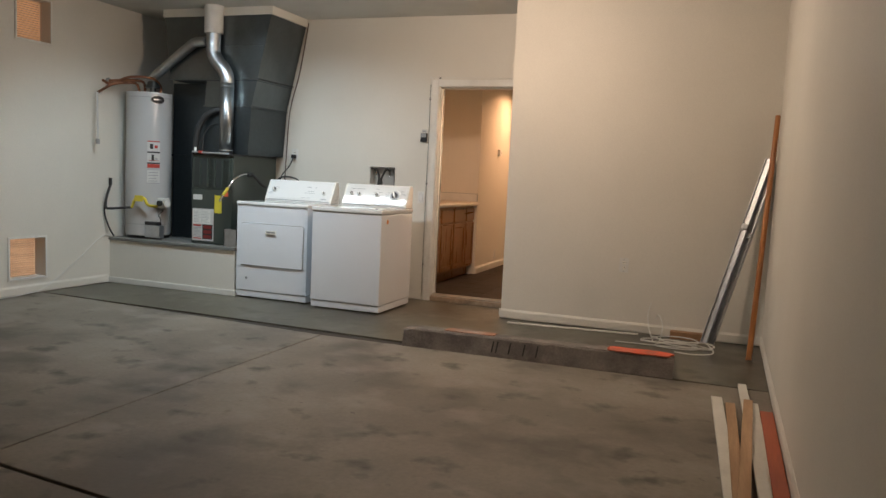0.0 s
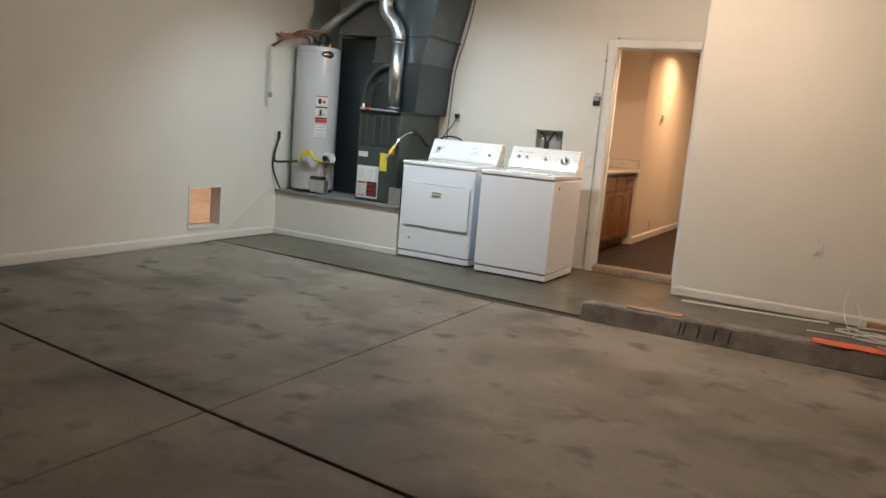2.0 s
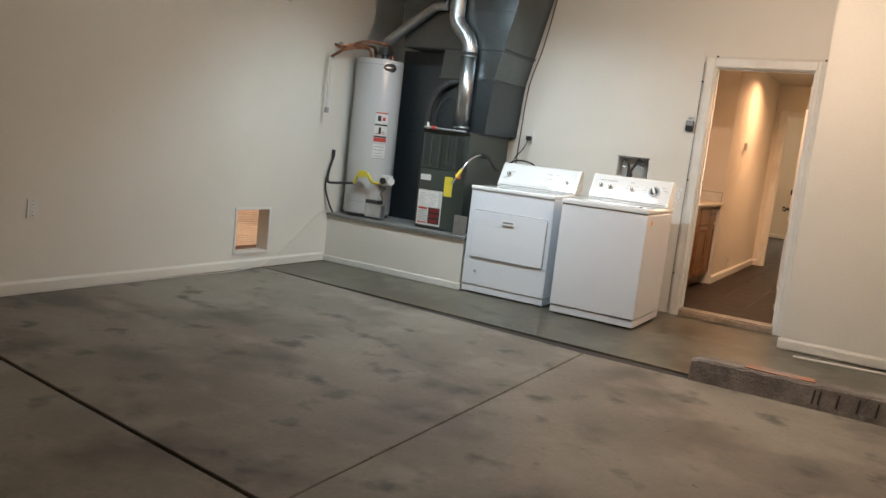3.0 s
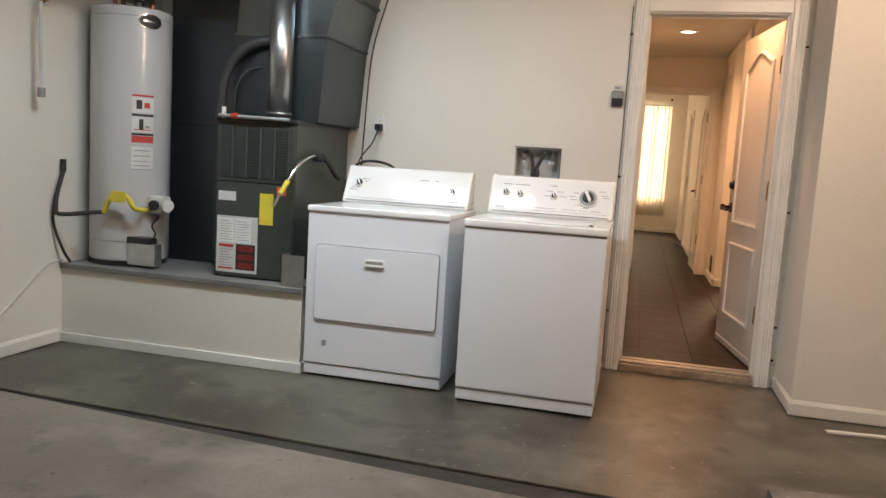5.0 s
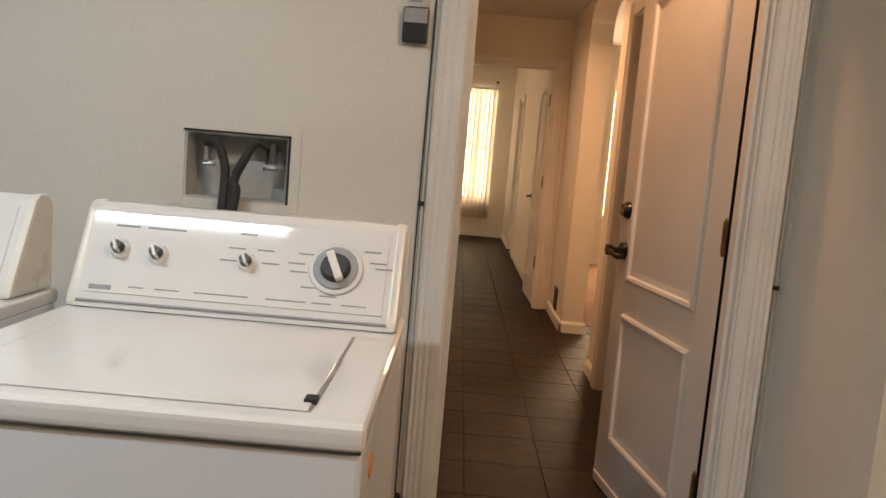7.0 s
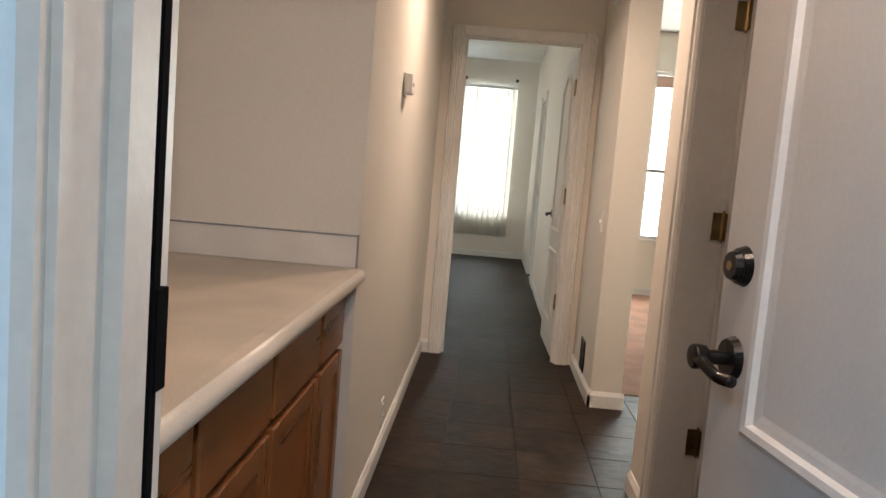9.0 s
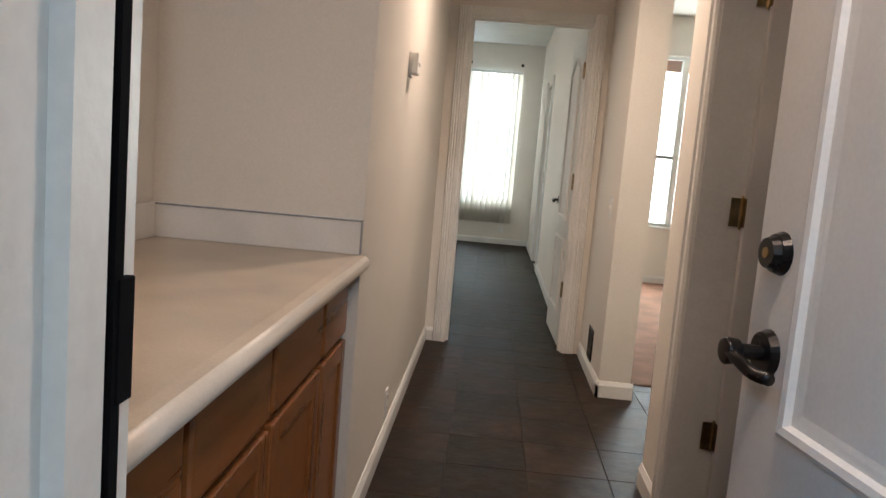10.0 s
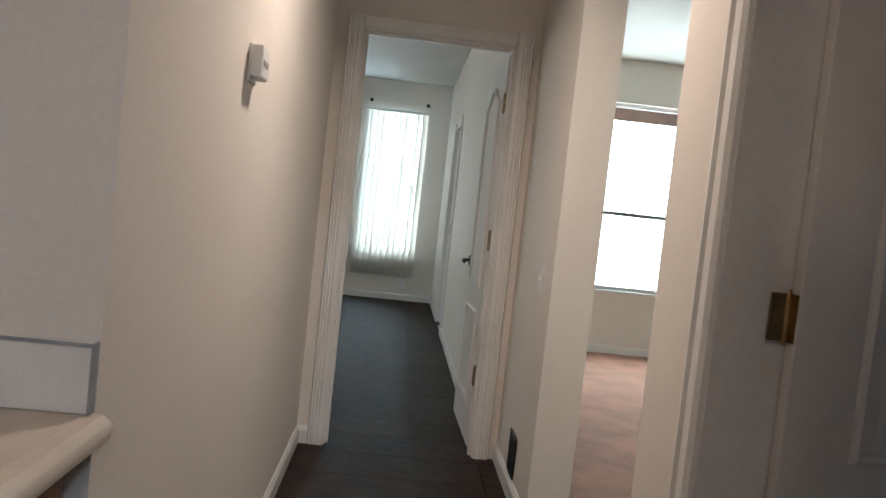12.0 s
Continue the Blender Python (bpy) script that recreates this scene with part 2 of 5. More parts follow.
def thing(name, at, label, category, group="", turn=0):
    ob = new(name)
    ob.matrix_basis = pose(*at, 0, 0, turn)
    ob.empty_display_size = 0.1
    return tagged(ob, label, category, group)


def part(name, bm, material, parent, label="", smooth=False):
    """Links bm, whose vertices are in the world, as one mesh under a thing or a part."""
    ob = link_mesh(name, bm, material, smooth)
    ob.parent = parent
    m, up = parent.matrix_basis.copy(), parent
    while up.parent:
        m = up.parent.matrix_basis @ up.matrix_parent_inverse @ m
        up = up.parent
    ob.matrix_parent_inverse = m.inverted()
    if label:
        ob["label"] = label
    return ob


def structure(name, bm, material, label="", smooth=False):
    return tagged(link_mesh(name, bm, material, smooth), label, kind="structure")


def box(x0, x1, y0, y1, z0, z1, bevel=0.0, segs=2, bm=None, m=None):
    b = bmesh.new()
    bmesh.ops.create_cube(b, size=1)
    for v in b.verts:
        v.co = Vector(((x0 + x1) / 2 + v.co.x * (x1 - x0), (y0 + y1) / 2 + v.co.y * (y1 - y0), (z0 + z1) / 2 + v.co.z * (z1 - z0)))
    if bevel:
        bmesh.ops.bevel(b, geom=b.edges[:], offset=bevel, segments=segs, affect="EDGES", profile=0.6)
    if m is not None:
        b.transform(m)
    if bm is None:
        return b
    me = bpy.data.meshes.new("tmp")
    b.to_mesh(me)
    b.free()
    bm.from_mesh(me)
    bpy.data.meshes.remove(me)
    return bm


def merged(*bms):
    out = bmesh.new()
    for b in bms:
        me = bpy.data.meshes.new("tmp")
        b.to_mesh(me)
        b.free()
        out.from_mesh(me)
        bpy.data.meshes.remove(me)
    return out


def rod(a, b, r, r2=None, seg=16, bevel=0.0):
    """A cylinder or cone from a to b."""
    bm = bmesh.new()
    a, b = Vector(a), Vector(b)
    bmesh.ops.create_cone(bm, cap_ends=True, segments=seg, radius1=r, radius2=r if r2 is None else r2, depth=(b - a).length)
    if bevel:
        caps = [e for e in bm.edges if len({round(v.co.z, 5) for v in e.verts}) == 1]
        bmesh.ops.bevel(bm, geom=caps, offset=bevel, segments=3, affect="EDGES", profile=0.6)
    bm.transform(Matrix.Translation((a + b) / 2) @ (b - a).to_track_quat("Z", "Y").to_matrix().to_4x4())
    return bm


def tube(points, r, seg=8, smooth_steps=6, closed=False):
    """A round tube along a smooth line through points."""
    pts = [Vector(p) for p in points]
    line = []
    n = len(pts)
    for i in range(n - 1):
        p0, p1, p2, p3 = pts[max(i - 1, 0)], pts[i], pts[i + 1], pts[min(i + 2, n - 1)]
        for k in range(smooth_steps):
            t = k / smooth_steps
            line.append(0.5 * (2 * p1 + (p2 - p0) * t + (2 * p0 - 5 * p1 + 4 * p2 - p3) * t * t + (3 * p1 - p0 - 3 * p2 + p3) * t ** 3))
    line.append(pts[-1])
    bm = bmesh.new()
    rings, side = [], None
    for i, p in enumerate(line):
        d = (line[min(i + 1, len(line) - 1)] - line[max(i - 1, 0)]).normalized()
        if side is None:
            side = d.orthogonal().normalized()
        side = (side - d * side.dot(d)).normalized()
        up = d.cross(side)
        rings.append([bm.verts.new(p + r * (math.cos(2 * math.pi * k / seg) * side + math.sin(2 * math.pi * k / seg) * up)) for k in range(seg)])
    for a, b in zip(rings, rings[1:]):
        for k in range(seg):
            bm.faces.new((a[k], a[(k + 1) % seg], b[(k + 1) % seg], b[k]))
    bm.faces.new(rings[0][::-1])
    bm.faces.new(rings[-1])
    return bm


def loft(sections):
    """A closed solid through rings of equally many points."""
    bm = bmesh.new()
    rings = [[bm.verts.new(p) for p in s] for s in sections]
    n = len(rings[0])
    for a, b in zip(rings, rings[1:]):
        for k in range(n):
            bm.faces.new((a[k], a[(k + 1) % n], b[(k + 1) % n], b[k]))
    bm.faces.new(rings[0][::-1])
    bm.faces.new(rings[-1])
    return bm


def prism(poly, axis, lo, hi, bevel=0.0):
    """A polygon of (u, v) pushed along an axis: x gives (y, z), y gives (x, z), z gives (x, y)."""
    place = {"x": lambda u, v, w: (w, u, v), "y": lambda u, v, w: (u, w, v), "z": lambda u, v, w: (u, v, w)}[axis]
    bm = loft([[place(u, v, lo) for u, v in poly], [place(u, v, hi) for u, v in poly]])
    bmesh.ops.recalc_face_normals(bm, faces=bm.faces)
    if bevel:
        bmesh.ops.bevel(bm, geom=bm.edges[:], offset=bevel, segments=2, affect="EDGES", profile=0.6)
    return bm


def wall(name, axis, lo, hi, u0, u1, z0, z1, material, holes=(), label=""):
    """A wall between lo and hi across its axis ('x' or 'y'), from u0 to u1 along it, with rectangular holes (ua, ub, za, zb)."""
    us = sorted({u0, u1, *(min(max(h[i], u0), u1) for h in holes for i in (0, 1))})
    zs = sorted({z0, z1, *(min(max(h[i], z0), z1) for h in holes for i in (2, 3))})
    full = {}
    for i in range(len(us) - 1):
        for k in range(len(zs) - 1):
            u, z = (us[i] + us[i + 1]) / 2, (zs[k] + zs[k + 1]) / 2
            full[i, k] = not any(h[0] < u < h[1] and h[2] < z < h[3] for h in holes)
    bm = bmesh.new()
    at = (lambda u, w, z: (w, u, z)) if axis == "x" else (lambda u, w, z: (u, w, z))

    def quad(*ps):
        bm.faces.new([bm.verts.new(at(*p)) for p in ps])

    for (i, k), on in full.items():
        if not on:
            continue
        a, b, c, d = us[i], us[i + 1], zs[k], zs[k + 1]
        for w in (lo, hi):
            quad((a, w, c), (b, w, c), (b, w, d), (a, w, d))
        for (di, dk), ps in {(-1, 0): ((a, c), (a, d)), (1, 0): ((b, c), (b, d)), (0, -1): ((a, c), (b, c)), (0, 1): ((a, d), (b, d))}.items():
            if not full.get((i + di, k + dk)):
                (p, q), (r, s) = ps
                quad((p, lo, q), (p, hi, q), (r, hi, s), (r, lo, s))
    bmesh.ops.remove_doubles(bm, verts=bm.verts, dist=1e-5)
    return structure(name, bm, material, label)


def baseboard(a, b, z, out, h=0.085, t=0.014, name="baseboard", material=None):
    """A baseboard from a to b (x, y) on the floor at z; out: the side (x, y) to which it stands proud."""
    a, b, o = Vector((*a, 0)), Vector((*b, 0)), Vector((*out, 0)) * t
    prof = [(0, 0), (1, 0), (1, h * 0.75), (0.45, h * 0.93), (0.25, h), (0, h)]
    bm = loft([[tuple(p + o * u + Vector((0, 0, z + v))) for u, v in prof] for p in (a, b)])
    return structure(name, bm, material or TRIM, "painted baseboard")


# ---- the large structure ----
XL, XR, YF, ZC = -3.14, 3.0, -8.8, 2.74      # garage: left, right, front, ceiling
BX, BY = 0.862, -0.508                         # the built-out closet wall
FZ, HC = 0.06, 2.465                            # house floor and hall ceiling
HL, HR = -0.148, 0.835                         # hall walls
DX0, DX1, DZ = 0.0, 0.742, 2.07               # garage door opening
VENT_LO, VENT_HI = (-2.072, -1.70, 0.146, 0.50), (-1.99, -1.64, 2.24, 2.60)

BOXH = (-0.713, -0.441, 1.105, 1.28)
wall("wall_back", "y", 0.0, 0.13, XL - 0.12, BX, 0.0, ZC, PAINT, [(DX0 - 0.02, DX1 + 0.02, -1, DZ + 0.02), BOXH], "off-white textured back wall of the garage")
wall("wall_left", "x", XL - 0.12, XL, YF, 0.0, 0.0, ZC, PAINT, [VENT_LO, VENT_HI], "off-white textured side wall")
wall("wall_right", "x", XR, XR + 0.12, YF, 0.13, 0.0, ZC, PAINT, label="off-white textured side wall")
wall("wall_front", "y", YF - 0.12, YF, XL - 0.12, XR + 0.12, 0.0, ZC, PAINT, label="plain front wall of the garage")
structure("wall_closet", merged(box(BX, XR, BY, BY + 0.1, 0, ZC), box(BX, BX + 0.1, BY + 0.1, 0.13, 0, ZC)), PAINT, "built-out closet wall of the garage")
structure("ceiling", box(XL - 0.12, XR + 0.12, YF - 0.12, 0.13, ZC, ZC + 0.1), CEIL, "painted garage ceiling")

# hall, counter recess, far room, living room
RW, HE = 0.997, 4.48
HN = 0.855                                      # hall wall by the closet
wall("wall_recess_side", "x", -0.87, -0.755, 0.13, 1.828, 0.0, HC, HALL)
structure("wall_hall_left", box(-0.87, HL, 1.828, HE, 0, HC), HALL, "beige hall wall")
wall("wall_hall_end", "y", HE, HE + 0.12, -2.2, HR + 0.162, 0.0, 2.85, HALL, [(-0.03, 0.735, -1, 2.085)], "hall end wall with a doorway")
NJ, FJ = 2.53, 3.61                             # arch jambs
CD0, CD1, CDZ = 1.37, 2.19, 2.09                # closet door opening
wall("wall_hall_right", "x", HN, RW, 0.13, NJ, 0.0, 2.85, HALL, [(CD0, CD1, -1, CDZ)], "hall wall with a closet door")
structure("wall_hall_vent", box(HR, RW, FJ, HE, 0, 2.85), HALL, "hall wall beside the arch")


def arch_head():
    """Wall above the arched opening, its lower edge curved at both ends."""
    z0, z1, r = 2.26, 2.43, 0.26
    poly = [(NJ, 2.85), (NJ, z0)]
    poly += [(NJ + r * (1 - math.cos(a)), z0 + (z1 - z0) * math.sin(a)) for a in [math.pi / 2 * k / 8 for k in range(1, 9)]]
    poly += [(FJ - r * (1 - math.cos(a)), z0 + (z1 - z0) * math.sin(a)) for a in [math.pi / 2 * k / 8 for k in range(8, -1, -1)]]
    poly += [(FJ, 2.85)]
    return prism(poly, "x", HR, RW)


structure("arch_head", arch_head(), HALL, "rounded arch between hall and living room")
structure("ceiling_hall", box(-0.87, HN + 0.01, 0.13, HE, HC, HC + 0.08), CEIL, "painted hall ceiling")
WIN1 = (-0.25, 0.47, 0.64, 2.40)
FY = 10.46
wall("wall_far", "y", FY, FY + 0.14, -2.3, 0.86, 0.0, 2.95, HALL, [WIN1], "far room wall with a window")
WIN3 = (6.4, 8.0, 0.85, 2.15)
wall("wall_far_left", "x", -2.3, -2.2, HE + 0.12, FY, 0.0, 2.95, HALL, [WIN3])
ODOOR = (8.12, 8.92, FZ, 2.10)
wall("wall_far_right", "x", 0.755, 0.875, HE + 0.12, FY, 0.0, 2.95, HALL, [ODOOR], "far room wall with an outside door")
structure("ceiling_far", box(-2.3, 0.875, HE + 0.12, FY + 0.14, 2.80, 2.90), CEIL)
WIN2 = (1.84, 2.92, 0.67, 2.44)
LY = 7.93
wall("wall_living_end", "y", LY, LY + 0.14, 0.875, 4.6, 0.0, 2.85, HALL, [WIN2], "living room wall with a window")
wall("wall_living_right", "x", 4.5, 4.6, 2.2, LY, 0.0, 2.85, HALL)
wall("wall_living_near", "y", 2.35, 2.45, RW, 4.5, 0.0, 2.85, HALL)
structure("ceiling_living", box(RW, 4.6, 2.35, LY + 0.14, 2.84, 2.95), CEIL)
structure("closet_back", box(1.95, 2.05, 0.13, 2.35, 0, 2.7), HALL)
structure("ceiling_closet", box(RW, 2.05, 0.13, 2.35, 2.6, 2.7), CEIL)

# floors
floor = structure("floor", box(XL - 0.12, XR + 0.12, YF - 0.12, 0.0, -0.1, -0.012), JOINT, "worn concrete garage floor in cast slabs")
structure("floor_house", box(-2.3, 4.6, 0.13, FY + 0.14, -0.1, FZ - 0.007), GROUT, "dark slate tile floor")
structure("floor_carpet", box(RW + 0.005, 4.5, 3.89, LY, FZ - 0.007, FZ + 0.006, 0.003), CARPET, "brown carpet of the living room")
ground = structure("ground", box(-400, 400, -400, 400, -0.30, -0.12), EARTH, "sunlit bare ground outside")


def slab(name, corners, material):
    ob = part(name, prism(corners, "z", -0.08, 0.0, 0.006), material, floor)
    return ob


def ja(x):      # line of the first joint
    return -1.985 - 0.083 * (x + 0.10) if x < -0.10 else -1.985 + 0.004 * (x + 0.10)


def jb(x):
    return -4.80 - 0.105 * (x + 0.12)


G = 0.005
JX = -0.105
slab("slab", [(XL, ja(XL) + G), (XR, ja(XR) + G), (XR, -0.001), (XL, -0.001)], CONCD)
for x0, x1 in ((XL, JX - 0.004), (JX + 0.004, XR)):
    slab("slab", [(x0, jb(x0) + 0.011), (x1, jb(x1) + 0.011), (x1, ja(x1) - G), (x0, ja(x0) - G)], CONC)
    slab("slab", [(x0, -7.8), (x1, -7.8), (x1, jb(x1) - 0.011), (x0, jb(x0) - 0.011)], CONC)
    slab("slab", [(x0, YF), (x1, YF), (x1, -7.82), (x0, -7.82)], CONC)

# baseboards
baseboard((XL, -0.95), (XL, YF), 0.008, (1, 0), 0.075, 0.011, material=PAINT)
baseboard((BX - 0.014, BY), (XR, BY), 0.008, (0, -1), 0.075, 0.011, material=PAINT)
baseboard((BX, BY), (BX, -0.02), 0.008, (-1, 0), 0.075, 0.011, material=PAINT)
baseboard((XR, BY), (XR, YF), 0.008, (-1, 0), 0.075, 0.011, material=PAINT)
baseboard((HL, 1.84), (HL, HE), FZ, (1, 0))
baseboard((HL, HE), (-0.095, HE), FZ, (0, -1))
baseboard((HR, FJ - 0.014), (HR, HE), FZ, (-1, 0))
baseboard((HR - 0.014, FJ), (RW + 0.014, FJ), FZ, (0, -1))
baseboard((HN, CD1 + 0.08), (HN, NJ), FZ, (-1, 0))
baseboard((-2.2, FY), (0.755, FY), FZ, (0, -1))
baseboard((0.755, HE + 0.12), (0.755, 8.04), FZ, (-1, 0))
baseboard((0.755, 9.0), (0.755, FY - 0.02), FZ, (-1, 0))
baseboard((RW, LY), (4.5, LY), FZ, (0, -1))


def casing_v(name, x0, x1, y_face, z0, z1, out, parent=None):
    """An upright casing board with a stepped profile on a wall facing -y or +y."""
    w = x1 - x0
    prof = [(0, 0), (0, 0.010), (0.06, 0.017), (0.15, 0.012), (0.24, 0.017), (0.34, 0.012), (0.44, 0.016), (0.55, 0.012), (0.64, 0.017), (0.9, 0.017), (1, 0.010), (1, 0)]
    bm = loft([[(x0 + w * u, y_face + out * v, z) for u, v in prof] for z in (z0, z1)])
    return structure(name, bm, TRIM, "white painted door casing")


# garage doorway: lining, casing, sill
structure("door_frame_1", merged(box(DX0 - 0.02, DX0, -0.004, 0.134, 0, DZ), box(DX1, DX1 + 0.02, -0.004, 0.134, 0, DZ), box(DX0 - 0.02, DX1 + 0.02, -0.004, 0.134, DZ, DZ + 0.02),
          box(DX0, DX0 + 0.012, 0.045, 0.08, FZ, DZ), box(DX1 - 0.012, DX1, 0.02, 0.062, FZ, DZ), box(DX0 + 0.012, DX1 - 0.012, 0.045, 0.08, DZ - 0.012, DZ)), TRIM, "white door lining")
casing_v("trim_door_left", DX0 - 0.082, DX0 - 0.006, -0.004, 0, DZ + 0.07, -1)
casing_v("trim_door_right", DX1 + 0.086, DX1 + 0.006, -0.004, 0, DZ + 0.07, -1)
structure("trim_door_head", box(DX0 - 0.006, DX1 + 0.006, -0.020, -0.004, DZ + 0.006, DZ + 0.07, 0.004), TRIM, "white painted door casing")
structure("door_sill", box(DX0, DX1, -0.03, 0.135, 0, 0.045, 0.006), mat("sill_wood", (0.40, 0.31, 0.23), 0.6, var=0.2, scale=6, fine=40, bump=0.15), "pale worn wooden door sill")
structure("threshold", merged(box(DX0, DX1, -0.012, 0.11, 0.0455, 0.060, 0.005), box(DX0, DX1, 0.03, 0.07, 0.060, 0.066, 0.003)), mat("threshold_metal", (0.50, 0.46, 0.40), 0.4, metal=0.6, var=0.15, scale=9, fine=60, bump=0.08), "worn pale threshold strip")
# hall end doorway
D2Z = 2.07
structure("door_frame_2", merged(box(-0.03, -0.01, HE - 0.004, HE + 0.124, FZ, D2Z), box(0.715, 0.735, HE - 0.004, HE + 0.124, FZ, D2Z), box(-0.03, 0.735, HE - 0.004, HE + 0.124, D2Z, D2Z + 0.015),
          box(-0.01, 0.004, HE + 0.03, HE + 0.07, FZ, D2Z), box(0.701, 0.715, HE + 0.03, HE + 0.07, FZ, D2Z), box(0.004, 0.701, HE + 0.03, HE + 0.07, D2Z - 0.012, D2Z)), TRIM, "white door lining")
casing_v("trim_hall_left", -0.092, -0.016, HE - 0.004, FZ, D2Z + 0.065, -1)
casing_v("trim_hall_right", 0.797, 0.721, HE - 0.004, FZ, D2Z + 0.065, -1)
structure("trim_hall_head", box(-0.016, 0.721, HE - 0.020, HE - 0.004, D2Z + 0.006, D2Z + 0.065, 0.004), TRIM, "white painted door casing")
# closet doorway
structure("door_frame_3", merged(box(HN - 0.004, RW + 0.004, CD0, CD0 + 0.016, FZ, CDZ), box(HN - 0.004, RW + 0.004, CD1 - 0.016, CD1, FZ, CDZ), box(HN - 0.004, RW + 0.004, CD0 + 0.016, CD1 - 0.016, CDZ - 0.016, CDZ)), TRIM, "white door lining")
CASING = [(0, 0), (0, 0.012), (0.10, 0.019), (0.24, 0.020), (0.34, 0.013), (0.46, 0.013), (0.56, 0.017), (0.84, 0.017), (1, 0.009), (1, 0)]
for y0, y1 in ((CD0 + 0.008, CD0 - 0.07), (CD1 - 0.008, CD1 + 0.07)):
    bm = loft([[(HN - 0.004 - v, y1 + (y0 - y1) * u, z) for u, v in CASING] for z in (FZ, CDZ + 0.065)])
    structure("trim_closet", bm, TRIM, "white painted door casing")
structure("trim_closet_head", box(HN - 0.020, HN - 0.004, CD0 + 0.008, CD1 - 0.008, CDZ - 0.006, CDZ + 0.065, 0.005), TRIM, "white painted door casing")


# ---- the garage's things ----
def platform():
    t = thing("heater_platform", (-2.39, -0.47, 0), "white painted raised platform with a dark board top", "platform")
    x1, y0 = -1.645, -0.915
    part("body", box(XL, x1, y0, -0.002, 0.0, 0.428), PAINT, t)
    part("top_board", box(XL, x1 + 0.012, y0 - 0.018, -0.002, 0.43, 0.458, 0.004), LEDGE, t, "scuffed grey board top")
    part("base_trim", merged(box(XL, x1 + 0.012, y0 - 0.013, y0, 0.0, 0.055, 0.004), box(x1, x1 + 0.012, y0, -0.02, 0.0, 0.055, 0.003)), TRIM, t, "white base trim")


platform()
PZ = 0.458


def ring_band(c, r, z0, z1, a0, a1, proud, seg=10):
    """A curved patch on an upright cylinder, between two angles in degrees."""
    secs = []
    for k in range(seg + 1):
        a = radians(a0 + (a1 - a0) * k / seg)
        d = Vector((math.cos(a), math.sin(a), 0))
        secs.append([tuple(Vector((c[0], c[1], z)) + d * q) for q, z in ((r - 0.002, z0), (r + proud, z0), (r + proud, z1), (r - 0.002, z1))])
    return loft(secs)


def oval_band(c, r, z, h, a, half, proud, seg=16):
    """An oval patch on an upright cylinder, centred at height z and angle a in degrees."""
    secs = []
    for k in range(seg + 1):
        u = -0.995 + 1.99 * k / seg
        g = radians(a + half * u)
        d = Vector((math.cos(g), math.sin(g), 0))
        v = h * math.sqrt(1 - u * u)
        secs.append([tuple(Vector((c[0], c[1], q)) + d * p) for p, q in ((r - 0.002, z - v), (r + proud, z - v), (r + proud, z + v), (r - 0.002, z + v))])
    return loft(secs)


def rounded_panel(x0, x1, y, z0, z1, r, t):
    pts = []
    for cx, cz, a0 in ((x1 - r, z1 - r, 0), (x0 + r, z1 - r, 90), (x0 + r, z0 + r, 180), (x1 - r, z0 + r, 270)):
        pts += [(cx + r * math.cos(radians(a0 + 30 * k)), cz + r * math.sin(radians(a0 + 30 * k))) for k in range(4)]
    return prism(pts, "y", y - t, y)


